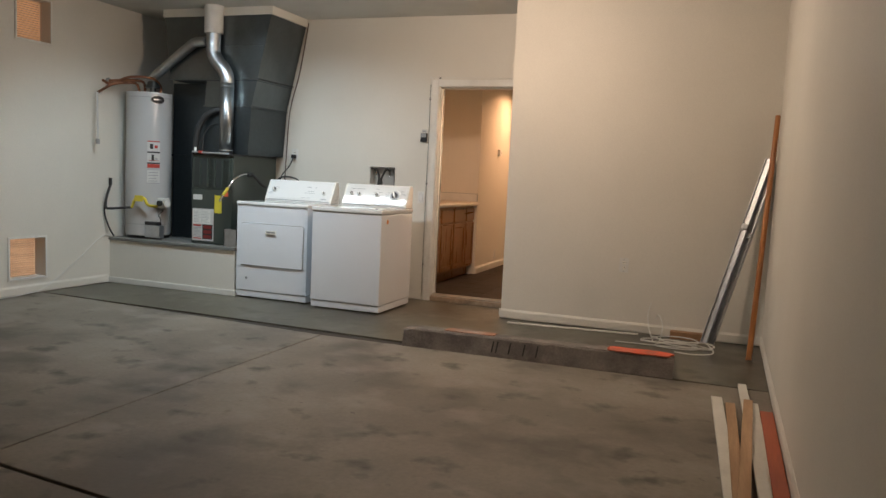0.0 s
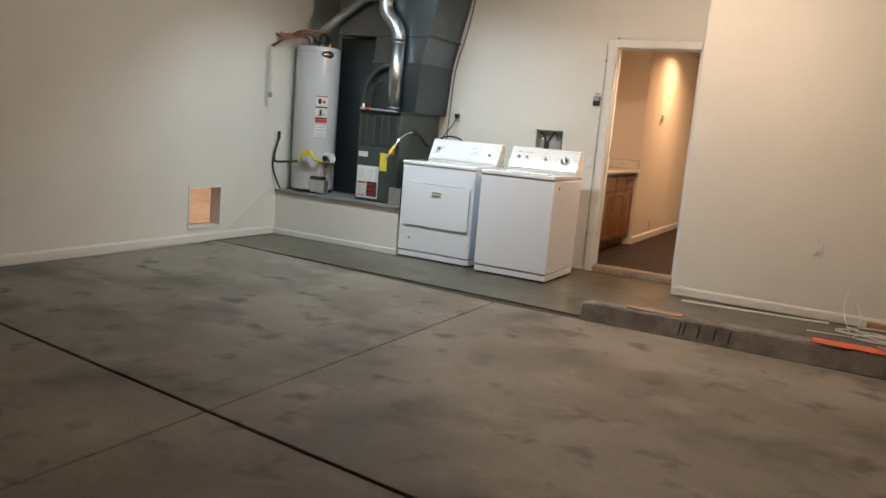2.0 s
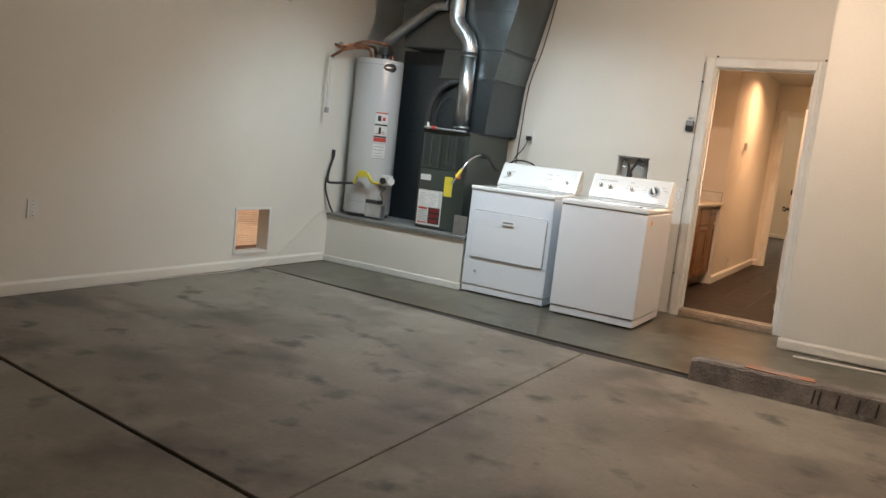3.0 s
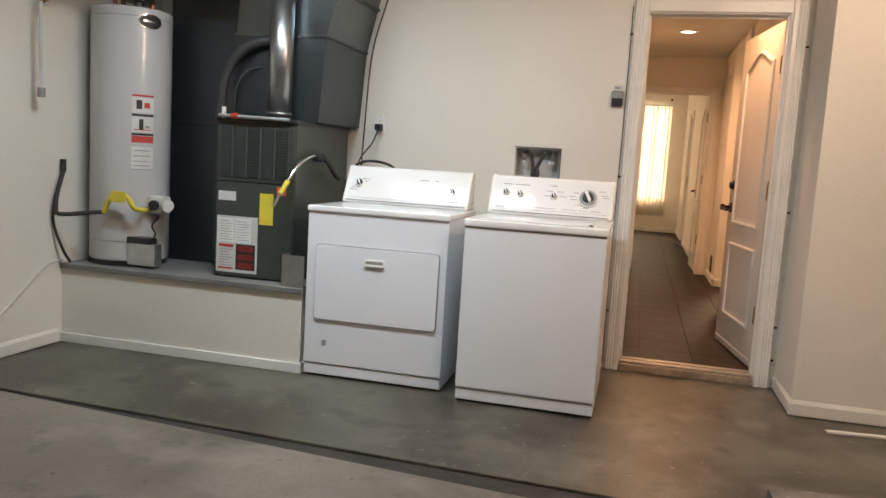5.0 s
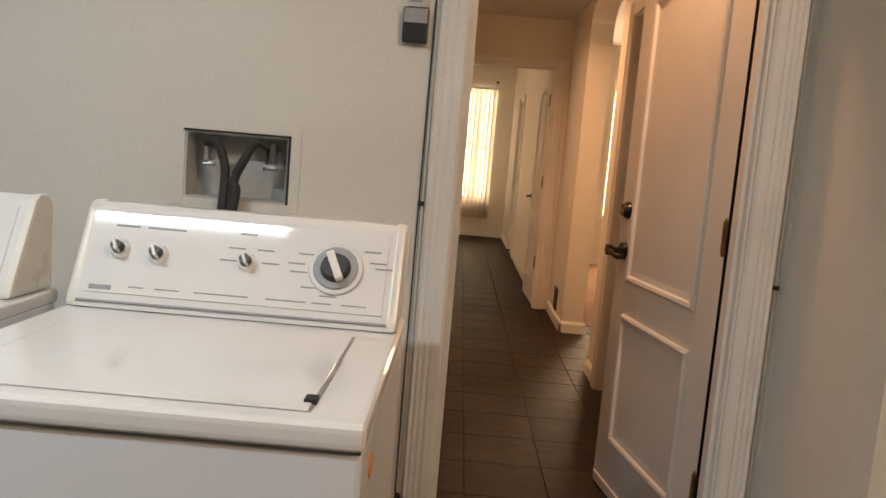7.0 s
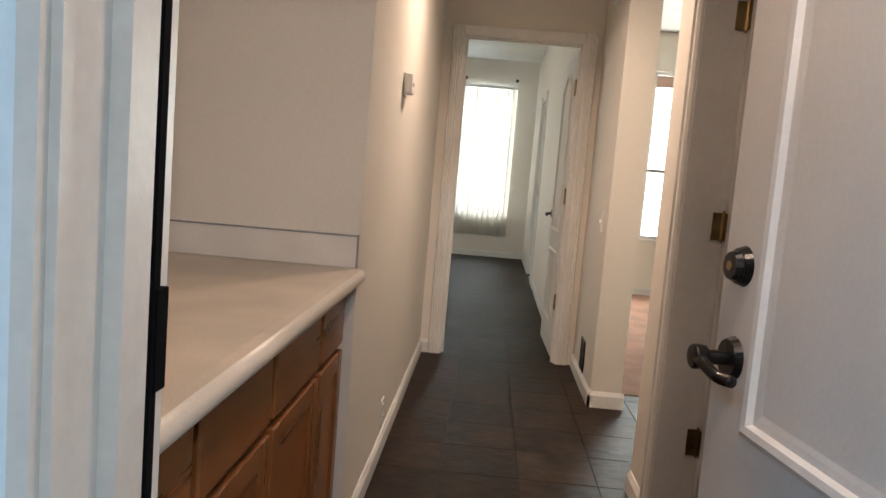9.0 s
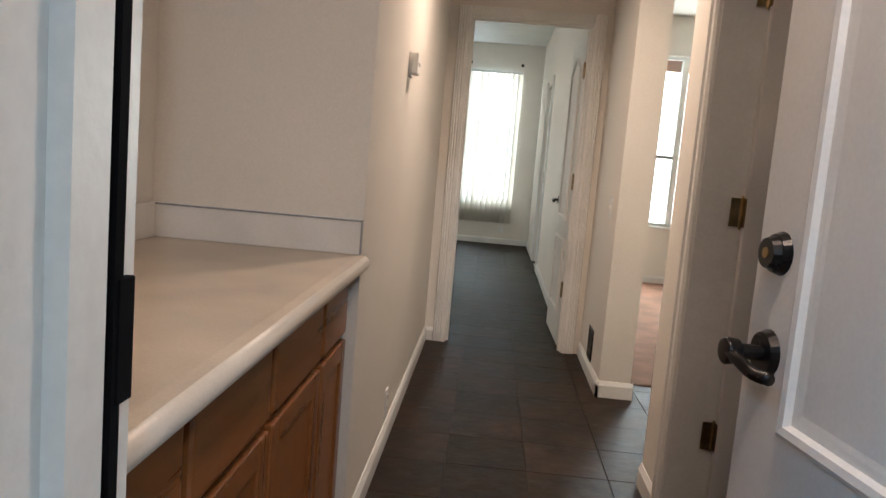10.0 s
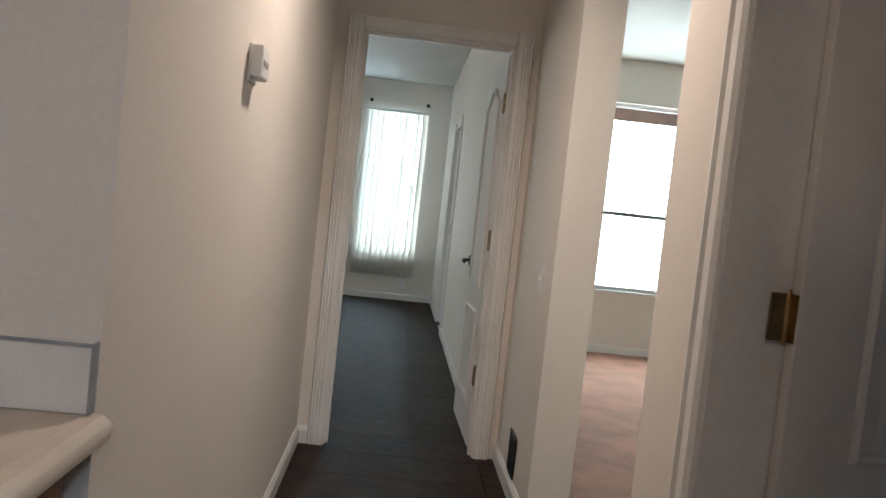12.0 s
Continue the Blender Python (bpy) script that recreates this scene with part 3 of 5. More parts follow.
def water_heater():
    c, r = (-2.89, -0.65), 0.221
    t = thing("water_heater", (*c, PZ), "tall pale grey gas water heater with warning labels", "water heater")
    part("base_ring", rod((*c, PZ), (*c, PZ + 0.035), r - 0.015, seg=40), BLACK, t, "black base ring")
    part("tank", rod((*c, PZ + 0.03), (*c, 1.915), r, seg=56, bevel=0.014), HEATER, t, smooth=False)
    for p in t.children[-1].data.polygons:
        p.use_smooth = abs(p.normal.z) < 0.9
    part("seam", ring_band(c, r, 0.60, 0.606, 180, 360, 0.002, 24), GREYM, t)
    part("top_seam", ring_band(c, r, 1.86, 1.866, 170, 370, 0.002, 24), GREYM, t)
    A = -43          # the labels face the room
    part("badge", oval_band(c, r, 1.842, 0.036, A + 14, 16, 0.003), BLACK, t, "dark oval maker's badge")
    part("badge_rim", oval_band(c, r, 1.842, 0.041, A + 14, 18, 0.002), CHROME, t)
    part("badge_bar", ring_band(c, r, 1.836, 1.848, A + 4, A + 24, 0.0045), CHROME, t)
    part("label_paper", ring_band(c, r, 0.985, 1.435, A - 11, A + 22, 0.002), HEATER, t)
    for z0, z1, m in ((1.425, 1.435, RED), (1.335, 1.42, PAPER), (1.315, 1.328, BLACK), (1.225, 1.312, PAPER), (1.208, 1.221, BLACK), (1.168, 1.205, RED), (1.02, 1.145, PAPER), (1.014, 1.019, INK)):
        part("label_panel", ring_band(c, r, z0, z1, A - 10, A + 21, 0.003), m, t)
    for z0, z1, a0, a1, m in ((1.355, 1.405, -4, 4, BLACK), (1.362, 1.392, 7, 15, RED), (1.24, 1.30, 0, 6, BLACK), (1.25, 1.265, 8, 15, INK), (1.238, 1.243, -7, 18, RED), (1.12, 1.126, -7, 17, INK), (1.09, 1.096, -7, 17, INK), (1.06, 1.066, -7, 12, INK), (1.035, 1.041, -7, 15, INK)):
        part("label_mark", ring_band(c, r, z0, z1, A + a0, A + a1, 0.0036, 4), m, t)
    # gas valve, burner cover, bracket label
    d = Vector((math.cos(radians(A + 26)), math.sin(radians(A + 26)), 0))
    p = Vector((*c, 0)) + d * (r + 0.04)
    valve = part("gas_valve", merged(box(p.x - 0.05, p.x + 0.05, p.y - 0.04, p.y + 0.04, 0.77, 0.87, 0.012), rod((p.x + 0.05, p.y - 0.02, 0.82), (p.x + 0.085, p.y - 0.04, 0.82), 0.035, seg=20)), PAPER, t, "pale grey gas control valve")
    part("knob", rod((p.x, p.y - 0.04, 0.82), (p.x + 0.005, p.y - 0.068, 0.82), 0.028, seg=20, bevel=0.004), BLACK, valve)
    part("igniter_wire", tube([(p.x, p.y, 0.745), (p.x - 0.01, p.y - 0.05, 0.70), (p.x + 0.005, p.y - 0.04, 0.65), (p.x - 0.04, p.y - 0.03, 0.60)], 0.005), RUBBER, t)
    q = Vector((*c, 0)) + Vector((math.cos(radians(A + 8)), math.sin(radians(A + 8)), 0)) * (r + 0.03)
    cover = part("burner_cover", box(q.x - 0.08, q.x + 0.10, q.y - 0.05, q.y + 0.02, 0.475, 0.60, 0.006), ALU, t, "small galvanised burner cover")
    part("slot", box(q.x - 0.08, q.x + 0.07, q.y - 0.054, q.y + 0.015, 0.60, 0.635, 0.004), BLACK, cover)
    # gas line with yellow tag
    w = XL + 0.02
    part("gas_pipe", merged(tube([(w, -0.93, 1.05), (w, -0.93, 0.98)], 0.016, 10), tube([(w, -0.93, 0.98), (w + 0.02, -1.0, 0.86), (w + 0.03, -1.02, 0.78), (w + 0.06, -1.02, 0.75), (-2.92, -0.94, 0.765), (-2.86, -0.92, 0.77)], 0.012, 10)), RUBBER, t, "black gas pipe")
    part("drip_line", tube([(w + 0.01, -1.0, 0.85), (w - 0.005, -1.0, 0.70), (w + 0.03, -0.97, 0.55), (w + 0.05, -0.93, 0.47)], 0.008), RUBBER, t)
    part("gas_connector", tube([(-2.86, -0.92, 0.77), (-2.82, -0.93, 0.84), (-2.79, -0.93, 0.87), (-2.71, -0.92, 0.865), (-2.68, -0.89, 0.80), (p.x - 0.05, p.y, 0.785)], 0.014, 10), YELLOW, t, "yellow flexible gas connector")
    part("tag", box(-2.80, -2.70, -0.950, -0.945, 0.835, 0.895, 0.002), YELLOW, t, "yellow warning tag")
    # copper pipes over the top
    part("hot_pipe", tube([(-2.98, -0.62, 1.91), (-2.98, -0.62, 2.0), (-2.95, -0.72, 2.03), (-3.05, -0.85, 2.02), (XL, -0.95, 2.0)], 0.014, 10), COPPER, t, "copper water pipe")
    part("cold_pipe", tube([(-2.80, -0.60, 1.91), (-2.80, -0.60, 1.99), (-2.80, -0.72, 2.055), (-2.95, -0.86, 2.05), (-3.05, -0.95, 1.985), (-3.08, -1.0, 1.97), (XL, -1.02, 2.0)], 0.013, 10), COPPER, t, "copper water pipe")
    part("flex_pipe", tube([(-2.90, -0.78, 1.91), (-2.91, -0.82, 1.99), (-2.98, -0.92, 1.985), (-3.04, -1.0, 1.96), (-3.06, -1.10, 1.90), (-3.06, -1.16, 1.865)], 0.013, 10), COPPER, t, "copper relief pipe")
    part("wall_flange", rod((XL, -0.95, 2.0), (XL + 0.012, -0.95, 2.0), 0.032, seg=20), GREYM, t)
    part("relief_pipe", tube([(-3.06, -1.12, 1.858), (-3.06, -1.16, 1.855), (-3.06, -1.165, 1.83), (-3.06, -1.16, 1.42)], 0.009, 10, 4), PAPER, t, "pale relief drain pipe")
    part("relief_end", rod((-3.06, -1.16, 1.375), (-3.06, -1.16, 1.425), 0.02, seg=14, bevel=0.004), GREYM, t)
    # draught hood and slanting flue
    hood = part("draft_hood", merged(rod((-2.84, -0.66, 1.965), (-2.84, -0.66, 2.03), 0.075, 0.05, 24), rod((-2.84, -0.66, 1.912), (-2.84, -0.66, 1.965), 0.03, seg=12)), GALV, t, "galvanised draft hood")
    part("flue_section", merged(tube([(-2.84, -0.66, 2.02), (-2.83, -0.66, 2.07), (-2.72, -0.68, 2.14), (-2.36, -0.70, 2.37), (-2.28, -0.70, 2.405), (-2.17, -0.70, 2.41)], 0.047, 16)), FLUE, t, "slanting galvanised flue pipe", smooth=True)


water_heater()


def furnace():
    x0, x1, y0, y1, z1 = -2.23, -1.762, -0.81, -0.06, 1.33
    t = thing("furnace", ((x0 + x1) / 2, -0.4, PZ), "dark green-grey upright gas furnace with louvred front", "furnace")
    part("cabinet", box(x0, x1, y0 + 0.012, y1, PZ, z1, 0.006), FURN, t)
    part("lower_panel", box(x0 + 0.004, x1 - 0.004, y0, y0 + 0.011, PZ + 0.01, 0.985, 0.004), FURN, t, "lower front panel")
    up = part("upper_panel", box(x0 + 0.004, x1 - 0.004, y0 + 0.002, y0 + 0.011, 0.992, z1 - 0.03, 0.003), FURN, t, "louvred upper panel")
    n = 5
    for k in range(n):
        a = x0 + 0.030 + k * (x1 - x0 - 0.05) / n
        part("louvre", box(a, a + 0.058, y0 - 0.003, y0 + 0.001, 1.015, z1 - 0.045, 0.003), FURND, up)
        part("rib", box(a + 0.062, a + 0.078, y0 - 0.010, y0 + 0.001, 1.012, z1 - 0.042, 0.003), FURN, up)
        if k in (2, 4):
            for j in range(17):
                z = 1.022 + j * 0.0155
                part("slit", box(a + 0.004, a + 0.054, y0 - 0.008, y0 - 0.0035, z, z + 0.006), FURN, up)
    part("top_rim", box(x0 - 0.006, x1 + 0.006, y0 - 0.012, y1, z1 - 0.012, z1 + 0.006, 0.004), BLACK, t)
    part("manifold", tube([(x0 + 0.02, y0 - 0.02, z1 + 0.015), (x0 + 0.15, y0 - 0.03, z1 + 0.01), (x1 - 0.03, y0 - 0.02, z1 + 0.005)], 0.01), GREYM, t)
    part("red_cap", rod((x0 + 0.10, y0 - 0.025, z1 + 0.012), (x0 + 0.14, y0 - 0.03, z1 + 0.012), 0.016, seg=12), RED, t)
    yl = y0 - 0.003
    part("name_plate", box(x0 + 0.02, x0 + 0.125, yl, y0, 0.885, 0.935), PAPER, t, "small pale name plate")
    part("energy_label", box(x0 + 0.27, x0 + 0.35, yl, y0, 0.765, 0.935), YELLOW, t, "yellow energy label")
    lab = part("instruction_label", box(x0 + 0.015, x0 + 0.262, yl, y0, PZ + 0.03, 0.80), PAPER, t, "white instruction label with red marks")
    part("label_upper", box(x0 + 0.02, x0 + 0.225, yl - 0.001, yl, 0.655, 0.79), WHITEP, lab)
    part("label_middle", box(x0 + 0.1225, x0 + 0.1245, yl - 0.0016, yl - 0.001, 0.66, 0.785), INK, lab)
    for k in range(8):
        for u in (0.032, 0.134):
            part("text_bar", box(x0 + u, x0 + u + 0.082 - 0.012 * ((k * 5) % 3), yl - 0.0016, yl - 0.001, 0.668 + 0.0145 * k, 0.671 + 0.0145 * k), INK, lab)
    part("label_lower", box(x0 + 0.135, x0 + 0.252, yl - 0.001, yl, 0.505, 0.648), BLACK, lab, "black warning panel")
    part("red_heading", box(x0 + 0.03, x0 + 0.12, yl - 0.0016, yl - 0.001, 0.628, 0.644), RED, lab)
    part("red_footing", box(x0 + 0.03, x0 + 0.12, yl - 0.0016, yl - 0.001, 0.505, 0.515), RED, lab)
    for k in range(3):
        z = 0.512 + 0.047 * k
        part("red_mark", rounded_panel(x0 + 0.145, x0 + 0.242, yl - 0.001, z, z + 0.034, 0.014, 0.0008), DKRED, lab)
    for k in range(7):
        part("text_bar", box(x0 + 0.032, x0 + 0.118 - 0.015 * ((k * 7) % 3), yl - 0.0016, yl - 0.001, 0.524 + 0.0145 * k, 0.528 + 0.0145 * k), INK, lab)
    part("orange_sticker", box(x1 - 0.10, x1 - 0.045, yl, y0, 0.93, 0.975), ORANGE, t, "small orange sticker")
    part("bottom_bracket", merged(box(x1 - 0.01, x1 + 0.12, y0 - 0.10, y0 - 0.095, PZ, PZ + 0.17), box(x1 - 0.01, x1 - 0.005, y0 - 0.10, y0 - 0.01, PZ, PZ + 0.17)), ALU, t, "bent sheet metal bracket")
    # gas cock and yellow-tagged hose at the side
    part("gas_cock", merged(rod((x1, -0.56, 1.145), (x1 + 0.055, -0.56, 1.145), 0.024, seg=14), rod((x1 + 0.03, -0.60, 1.15), (x1 + 0.03, -0.52, 1.15), 0.02, seg=12), tube([(x1 + 0.05, -0.56, 1.15), (x1 + 0.075, -0.52, 1.11), (x1 + 0.08, -0.44, 1.05), (x1 + 0.07, -0.36, 1.03)], 0.015, 10)), RUBBER, t, "black gas cock")
    part("steel_hose", tube([(x1 + 0.03, -0.60, 1.15), (x1 + 0.03, -0.70, 1.145), (x1 + 0.015, -0.80, 1.10), (x1 - 0.01, -0.86, 1.02), (x1 - 0.035, -0.90, 0.95), (x1 - 0.055, -0.93, 0.885)], 0.009), CHROME, t, "flexible steel hose")
    part("hose_tag", tube([(x1 - 0.012, -0.863, 1.015), (x1 - 0.036, -0.902, 0.945)], 0.0145, 8, 2), YELLOW, t, "yellow hose tag")
    part("suction_line", tube([(x0 - 0.034, -0.72, PZ + 0.05), (x0 - 0.034, -0.72, 1.0), (x0 - 0.034, -0.72, 1.36), (x0 - 0.015, -0.715, 1.55), (x0 + 0.05, -0.70, 1.68), (x0 + 0.14, -0.685, 1.745), (x0 + 0.25, -0.655, 1.77)], 0.028, 12), RUBBER, t, "black insulated refrigerant line", smooth=True)
    part("liquid_line", tube([(x0 + 0.045, -0.72, z1), (x0 + 0.05, -0.71, 1.50), (x0 + 0.10, -0.68, 1.60), (x0 + 0.2, -0.63, 1.63)], 0.006), RUBBER, t)
    part("drain_stub", rod((x0 + 0.045, y0 - 0.012, z1), (x0 + 0.045, y0 - 0.012, z1 + 0.06), 0.012, seg=12), WHITEP, t)
    part("white_plug", box(x0 + 0.22, x0 + 0.255, -0.64, -0.61, 1.575, 1.605, 0.004), WHITEP, t)
    # flue going up to the ceiling
    fx, fy = -1.905, -0.725
    flue = part("flue_pipe", merged(rod((fx, fy, z1 + 0.005), (fx, fy, 2.02), 0.064, seg=28), rod((fx, fy, 1.36), (fx, fy, 1.375), 0.068, seg=28), rod((fx, fy, 1.97), (fx, fy, 1.985), 0.069, seg=28)), FLUE, t, "shiny round flue pipe", smooth=False)
    for p in flue.data.polygons:
        p.use_smooth = abs(p.normal.z) < 0.9
    part("elbow", tube([(fx, fy, 2.01), (fx - 0.005, fy, 2.07), (fx - 0.05, fy, 2.15), (fx - 0.12, fy, 2.22), (fx - 0.16, fy, 2.29), (fx - 0.165, fy, 2.36)], 0.066, 20, 3), FLUE, t, "crimped flue elbow")
    part("flue_top", rod((fx - 0.165, fy, 2.35), (fx - 0.165, fy, 2.50), 0.068, seg=28), FLUE, t)
    part("flue_collar", rod((fx - 0.165, fy, 2.48), (fx - 0.165, fy, ZC - 0.002), 0.088, seg=28), WHITEP, t, "white flue collar at the ceiling")


furnace()


def ducts():
    t = thing("supply_duct", (-2.05, -0.3, 1.336), "galvanised sheet metal supply duct flaring to the ceiling", "duct")
    secs = [(1.337, -2.22, -1.71, -0.65), (1.80, -2.22, -1.68, -0.65), (2.04, -2.20, -1.625, -0.65), (2.05, -2.63, -1.622, -0.65), (2.66, -2.715, -1.48, -0.65)]
    # plenum, transition top and side seams take the metal coloured dark for shade
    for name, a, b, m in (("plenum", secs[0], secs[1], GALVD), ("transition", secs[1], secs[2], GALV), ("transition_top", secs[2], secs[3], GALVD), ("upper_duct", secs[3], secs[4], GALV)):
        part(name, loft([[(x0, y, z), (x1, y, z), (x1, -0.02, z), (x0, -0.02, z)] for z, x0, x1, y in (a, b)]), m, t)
    part("white_collar", box(-2.73, -1.465, -0.656, -0.015, 2.66, ZC - 0.002, 0.004), PAINT, t, "painted collar at the ceiling")
    for z, x0, x1 in ((1.80, -2.23, -1.672), (2.06, -2.638, -1.612), (2.38, -2.68, -1.535)):
        part("seam", box(x0, x1, -0.659, -0.650, z - 0.008, z + 0.008, 0.002), GALV, t)
    for z, x in ((1.80, -1.68), (2.06, -1.615)):
        part("side_seam", box(x, x + 0.01, -0.65, -0.02, z - 0.008, z + 0.008, 0.002), GALVD, t)
    part("edge_wire", tube([(-1.455, -0.012, 2.70), (-1.545, -0.012, 2.2), (-1.645, -0.012, 1.82), (-1.675, -0.012, 1.35), (-1.69, -0.012, 0.95)], 0.005, 6), WIRE, t, "brown conduit along the duct edge")
    r = thing("return_duct", (-2.6, -0.2, PZ), "sheet metal return duct behind the heater, coloured dark for shade", "duct")
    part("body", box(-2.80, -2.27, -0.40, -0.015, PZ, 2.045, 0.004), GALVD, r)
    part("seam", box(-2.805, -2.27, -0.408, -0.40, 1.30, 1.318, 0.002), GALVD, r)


ducts()


def console(t, x0, x1, yb, z0, dials, bars):
    """Tilted control console with a rounded shell, a face plate, dials and printed bars."""
    prof = [(yb - 0.162, z0), (yb - 0.157, z0 + 0.018), (yb - 0.070, z0 + 0.193), (yb - 0.052, z0 + 0.206), (yb - 0.02, z0 + 0.206), (yb, z0 + 0.19), (yb, z0)]
    shell = part("console", prism(prof, "x", x0, x1, 0.008), ENAMELC, t, "white tilted control console")
    d = Vector((0, 0.087, 0.175)).normalized()
    nrm = Vector((0, -d.z, d.y))
    base = Vector((0, yb - 0.157, z0 + 0.018))
    L = 0.195

    def on(u, v, h):
        p = base + d * (v * L) + nrm * h
        return Vector((u, p.y, p.z))

    def plate(ua, ub, va, vb, h0, h1):
        return loft([[tuple(on(u, v, h)) for u, v in ((ua, va), (ub, va), (ub, vb), (ua, vb))] for h in (h0, h1)])

    for xa, xb in ((x0 - 0.002, x0 + 0.022), (x1 - 0.022, x1 + 0.002)):
        part("end_cap", prism([(y - 0.001 if y < yb - 0.1 else y, z + 0.0015) for y, z in prof], "x", xa, xb, 0.008), CREAM, shell, "cream plastic end cap")
    part("face_plate", plate(x0 + 0.03, x1 - 0.03, 0.07, 0.93, 0.0, 0.003), ENAMELC, shell)
    part("lower_groove", plate(x0 + 0.02, x1 - 0.02, -0.03, -0.01, -0.002, 0.004), INK, shell)
    for u, v, r, big in dials:
        a = on(u, v, 0.003)
        skirt = part("dial", rod(a, a + nrm * 0.012, r, r * 0.86, 28), ENAMELC if not big else DIALP, shell, "control dial")
        if big:
            part("dial_ring", rod(a + nrm * 0.001, a + nrm * 0.007, r * 1.12, r * 1.08, 32), WHITEP, skirt, "pale outer ring")
        part("knob", rod(a + nrm * 0.012, a + nrm * 0.03, r * 0.62, r * 0.5, 24), BLACK, skirt, "dark knob")
        g = box(-r * 0.16, r * 0.16, -r * 0.6, r * 0.6, 0.012, 0.036, 0.002)
        g.transform(Matrix.Translation(a) @ nrm.to_track_quat("Z", "Y").to_matrix().to_4x4() @ pose(0, 0, 0, 0, 0, 25))
        part("grip", g, CREAM, skirt, "cream grip bar")
    for u, v, w, h in bars:
        part("print_bar", plate(u, u + w, v, v + h, 0.003, 0.0036), INK, shell)


def dryer():
    x0, x1, yf, yb, zt = -1.625, -0.862, -0.93, -0.33, 0.905
    t = thing("clothes_dryer", ((x0 + x1) / 2, (yf + yb) / 2, 0), "white front-loading clothes dryer with a square door", "dryer")
    part("cabinet", box(x0 + 0.005, x1 - 0.005, yf + 0.006, yb, 0.072, zt - 0.03, 0.006), ENAMEL, t)
    part("kick_panel", box(x0 + 0.006, x1 - 0.006, yf + 0.012, yb - 0.01, 0.012, 0.068, 0.005), ENAMEL, t)
    part("top", box(x0, x1, yf - 0.004, yb + 0.005, zt - 0.032, zt, 0.011, 3), ENAMELC, t, "glossy white top")
    for x in (x0 + 0.05, x1 - 0.05):
        for y in (yf + 0.06, yb - 0.06):
            part("foot", rod((x, y, 0), (x, y, 0.02), 0.02, seg=12), BLACK, t)
    part("door_gap", rounded_panel(x0 + 0.054, x1 - 0.040, yf + 0.0075, 0.308, 0.708, 0.02, 0.003), INK, t)
    door = part("door", rounded_panel(x0 + 0.060, x1 - 0.046, yf + 0.0065, 0.314, 0.702, 0.018, 0.012), ENAMEL, t, "white square dryer door")
    hx = (x0 + x1) / 2
    part("handle", merged(box(hx - 0.055, hx + 0.055, yf - 0.010, yf - 0.0055, 0.612, 0.647, 0.002), box(hx - 0.05, hx + 0.05, yf - 0.018, yf - 0.008, 0.612, 0.622, 0.003)), CREAM, door, "cream recessed handle")
    part("handle_slot", box(hx - 0.046, hx + 0.046, yf - 0.0112, yf - 0.009, 0.625, 0.641), GREYM, door)
    part("logo_dot", rod((x0 + 0.12, yf + 0.006, 0.19), (x0 + 0.12, yf + 0.001, 0.19), 0.012, seg=16), INK, t)
    w = x1 - x0 - 0.03
    X = x0 + 0.015
    console(t, X, X + w, yb - 0.0, zt + 0.001, [(X + 0.12 * w, 0.52, 0.028, False), (X + 0.87 * w, 0.42, 0.018, False)],
            [(X + 0.03 + 0.012 * k, 0.30 + 0.07 * k, 0.05, 0.02) for k in range(6)] + [(X + 0.60 * w, 0.72, 0.05, 0.02), (X + 0.72 * w, 0.72, 0.02, 0.02), (X + 0.62 * w, 0.50, 0.07, 0.015), (X + 0.58 * w, 0.40, 0.11, 0.015), (X + 0.55 * w, 0.15, 0.10, 0.012), (X + 0.85 * w, 0.10, 0.05, 0.035)])


dryer()


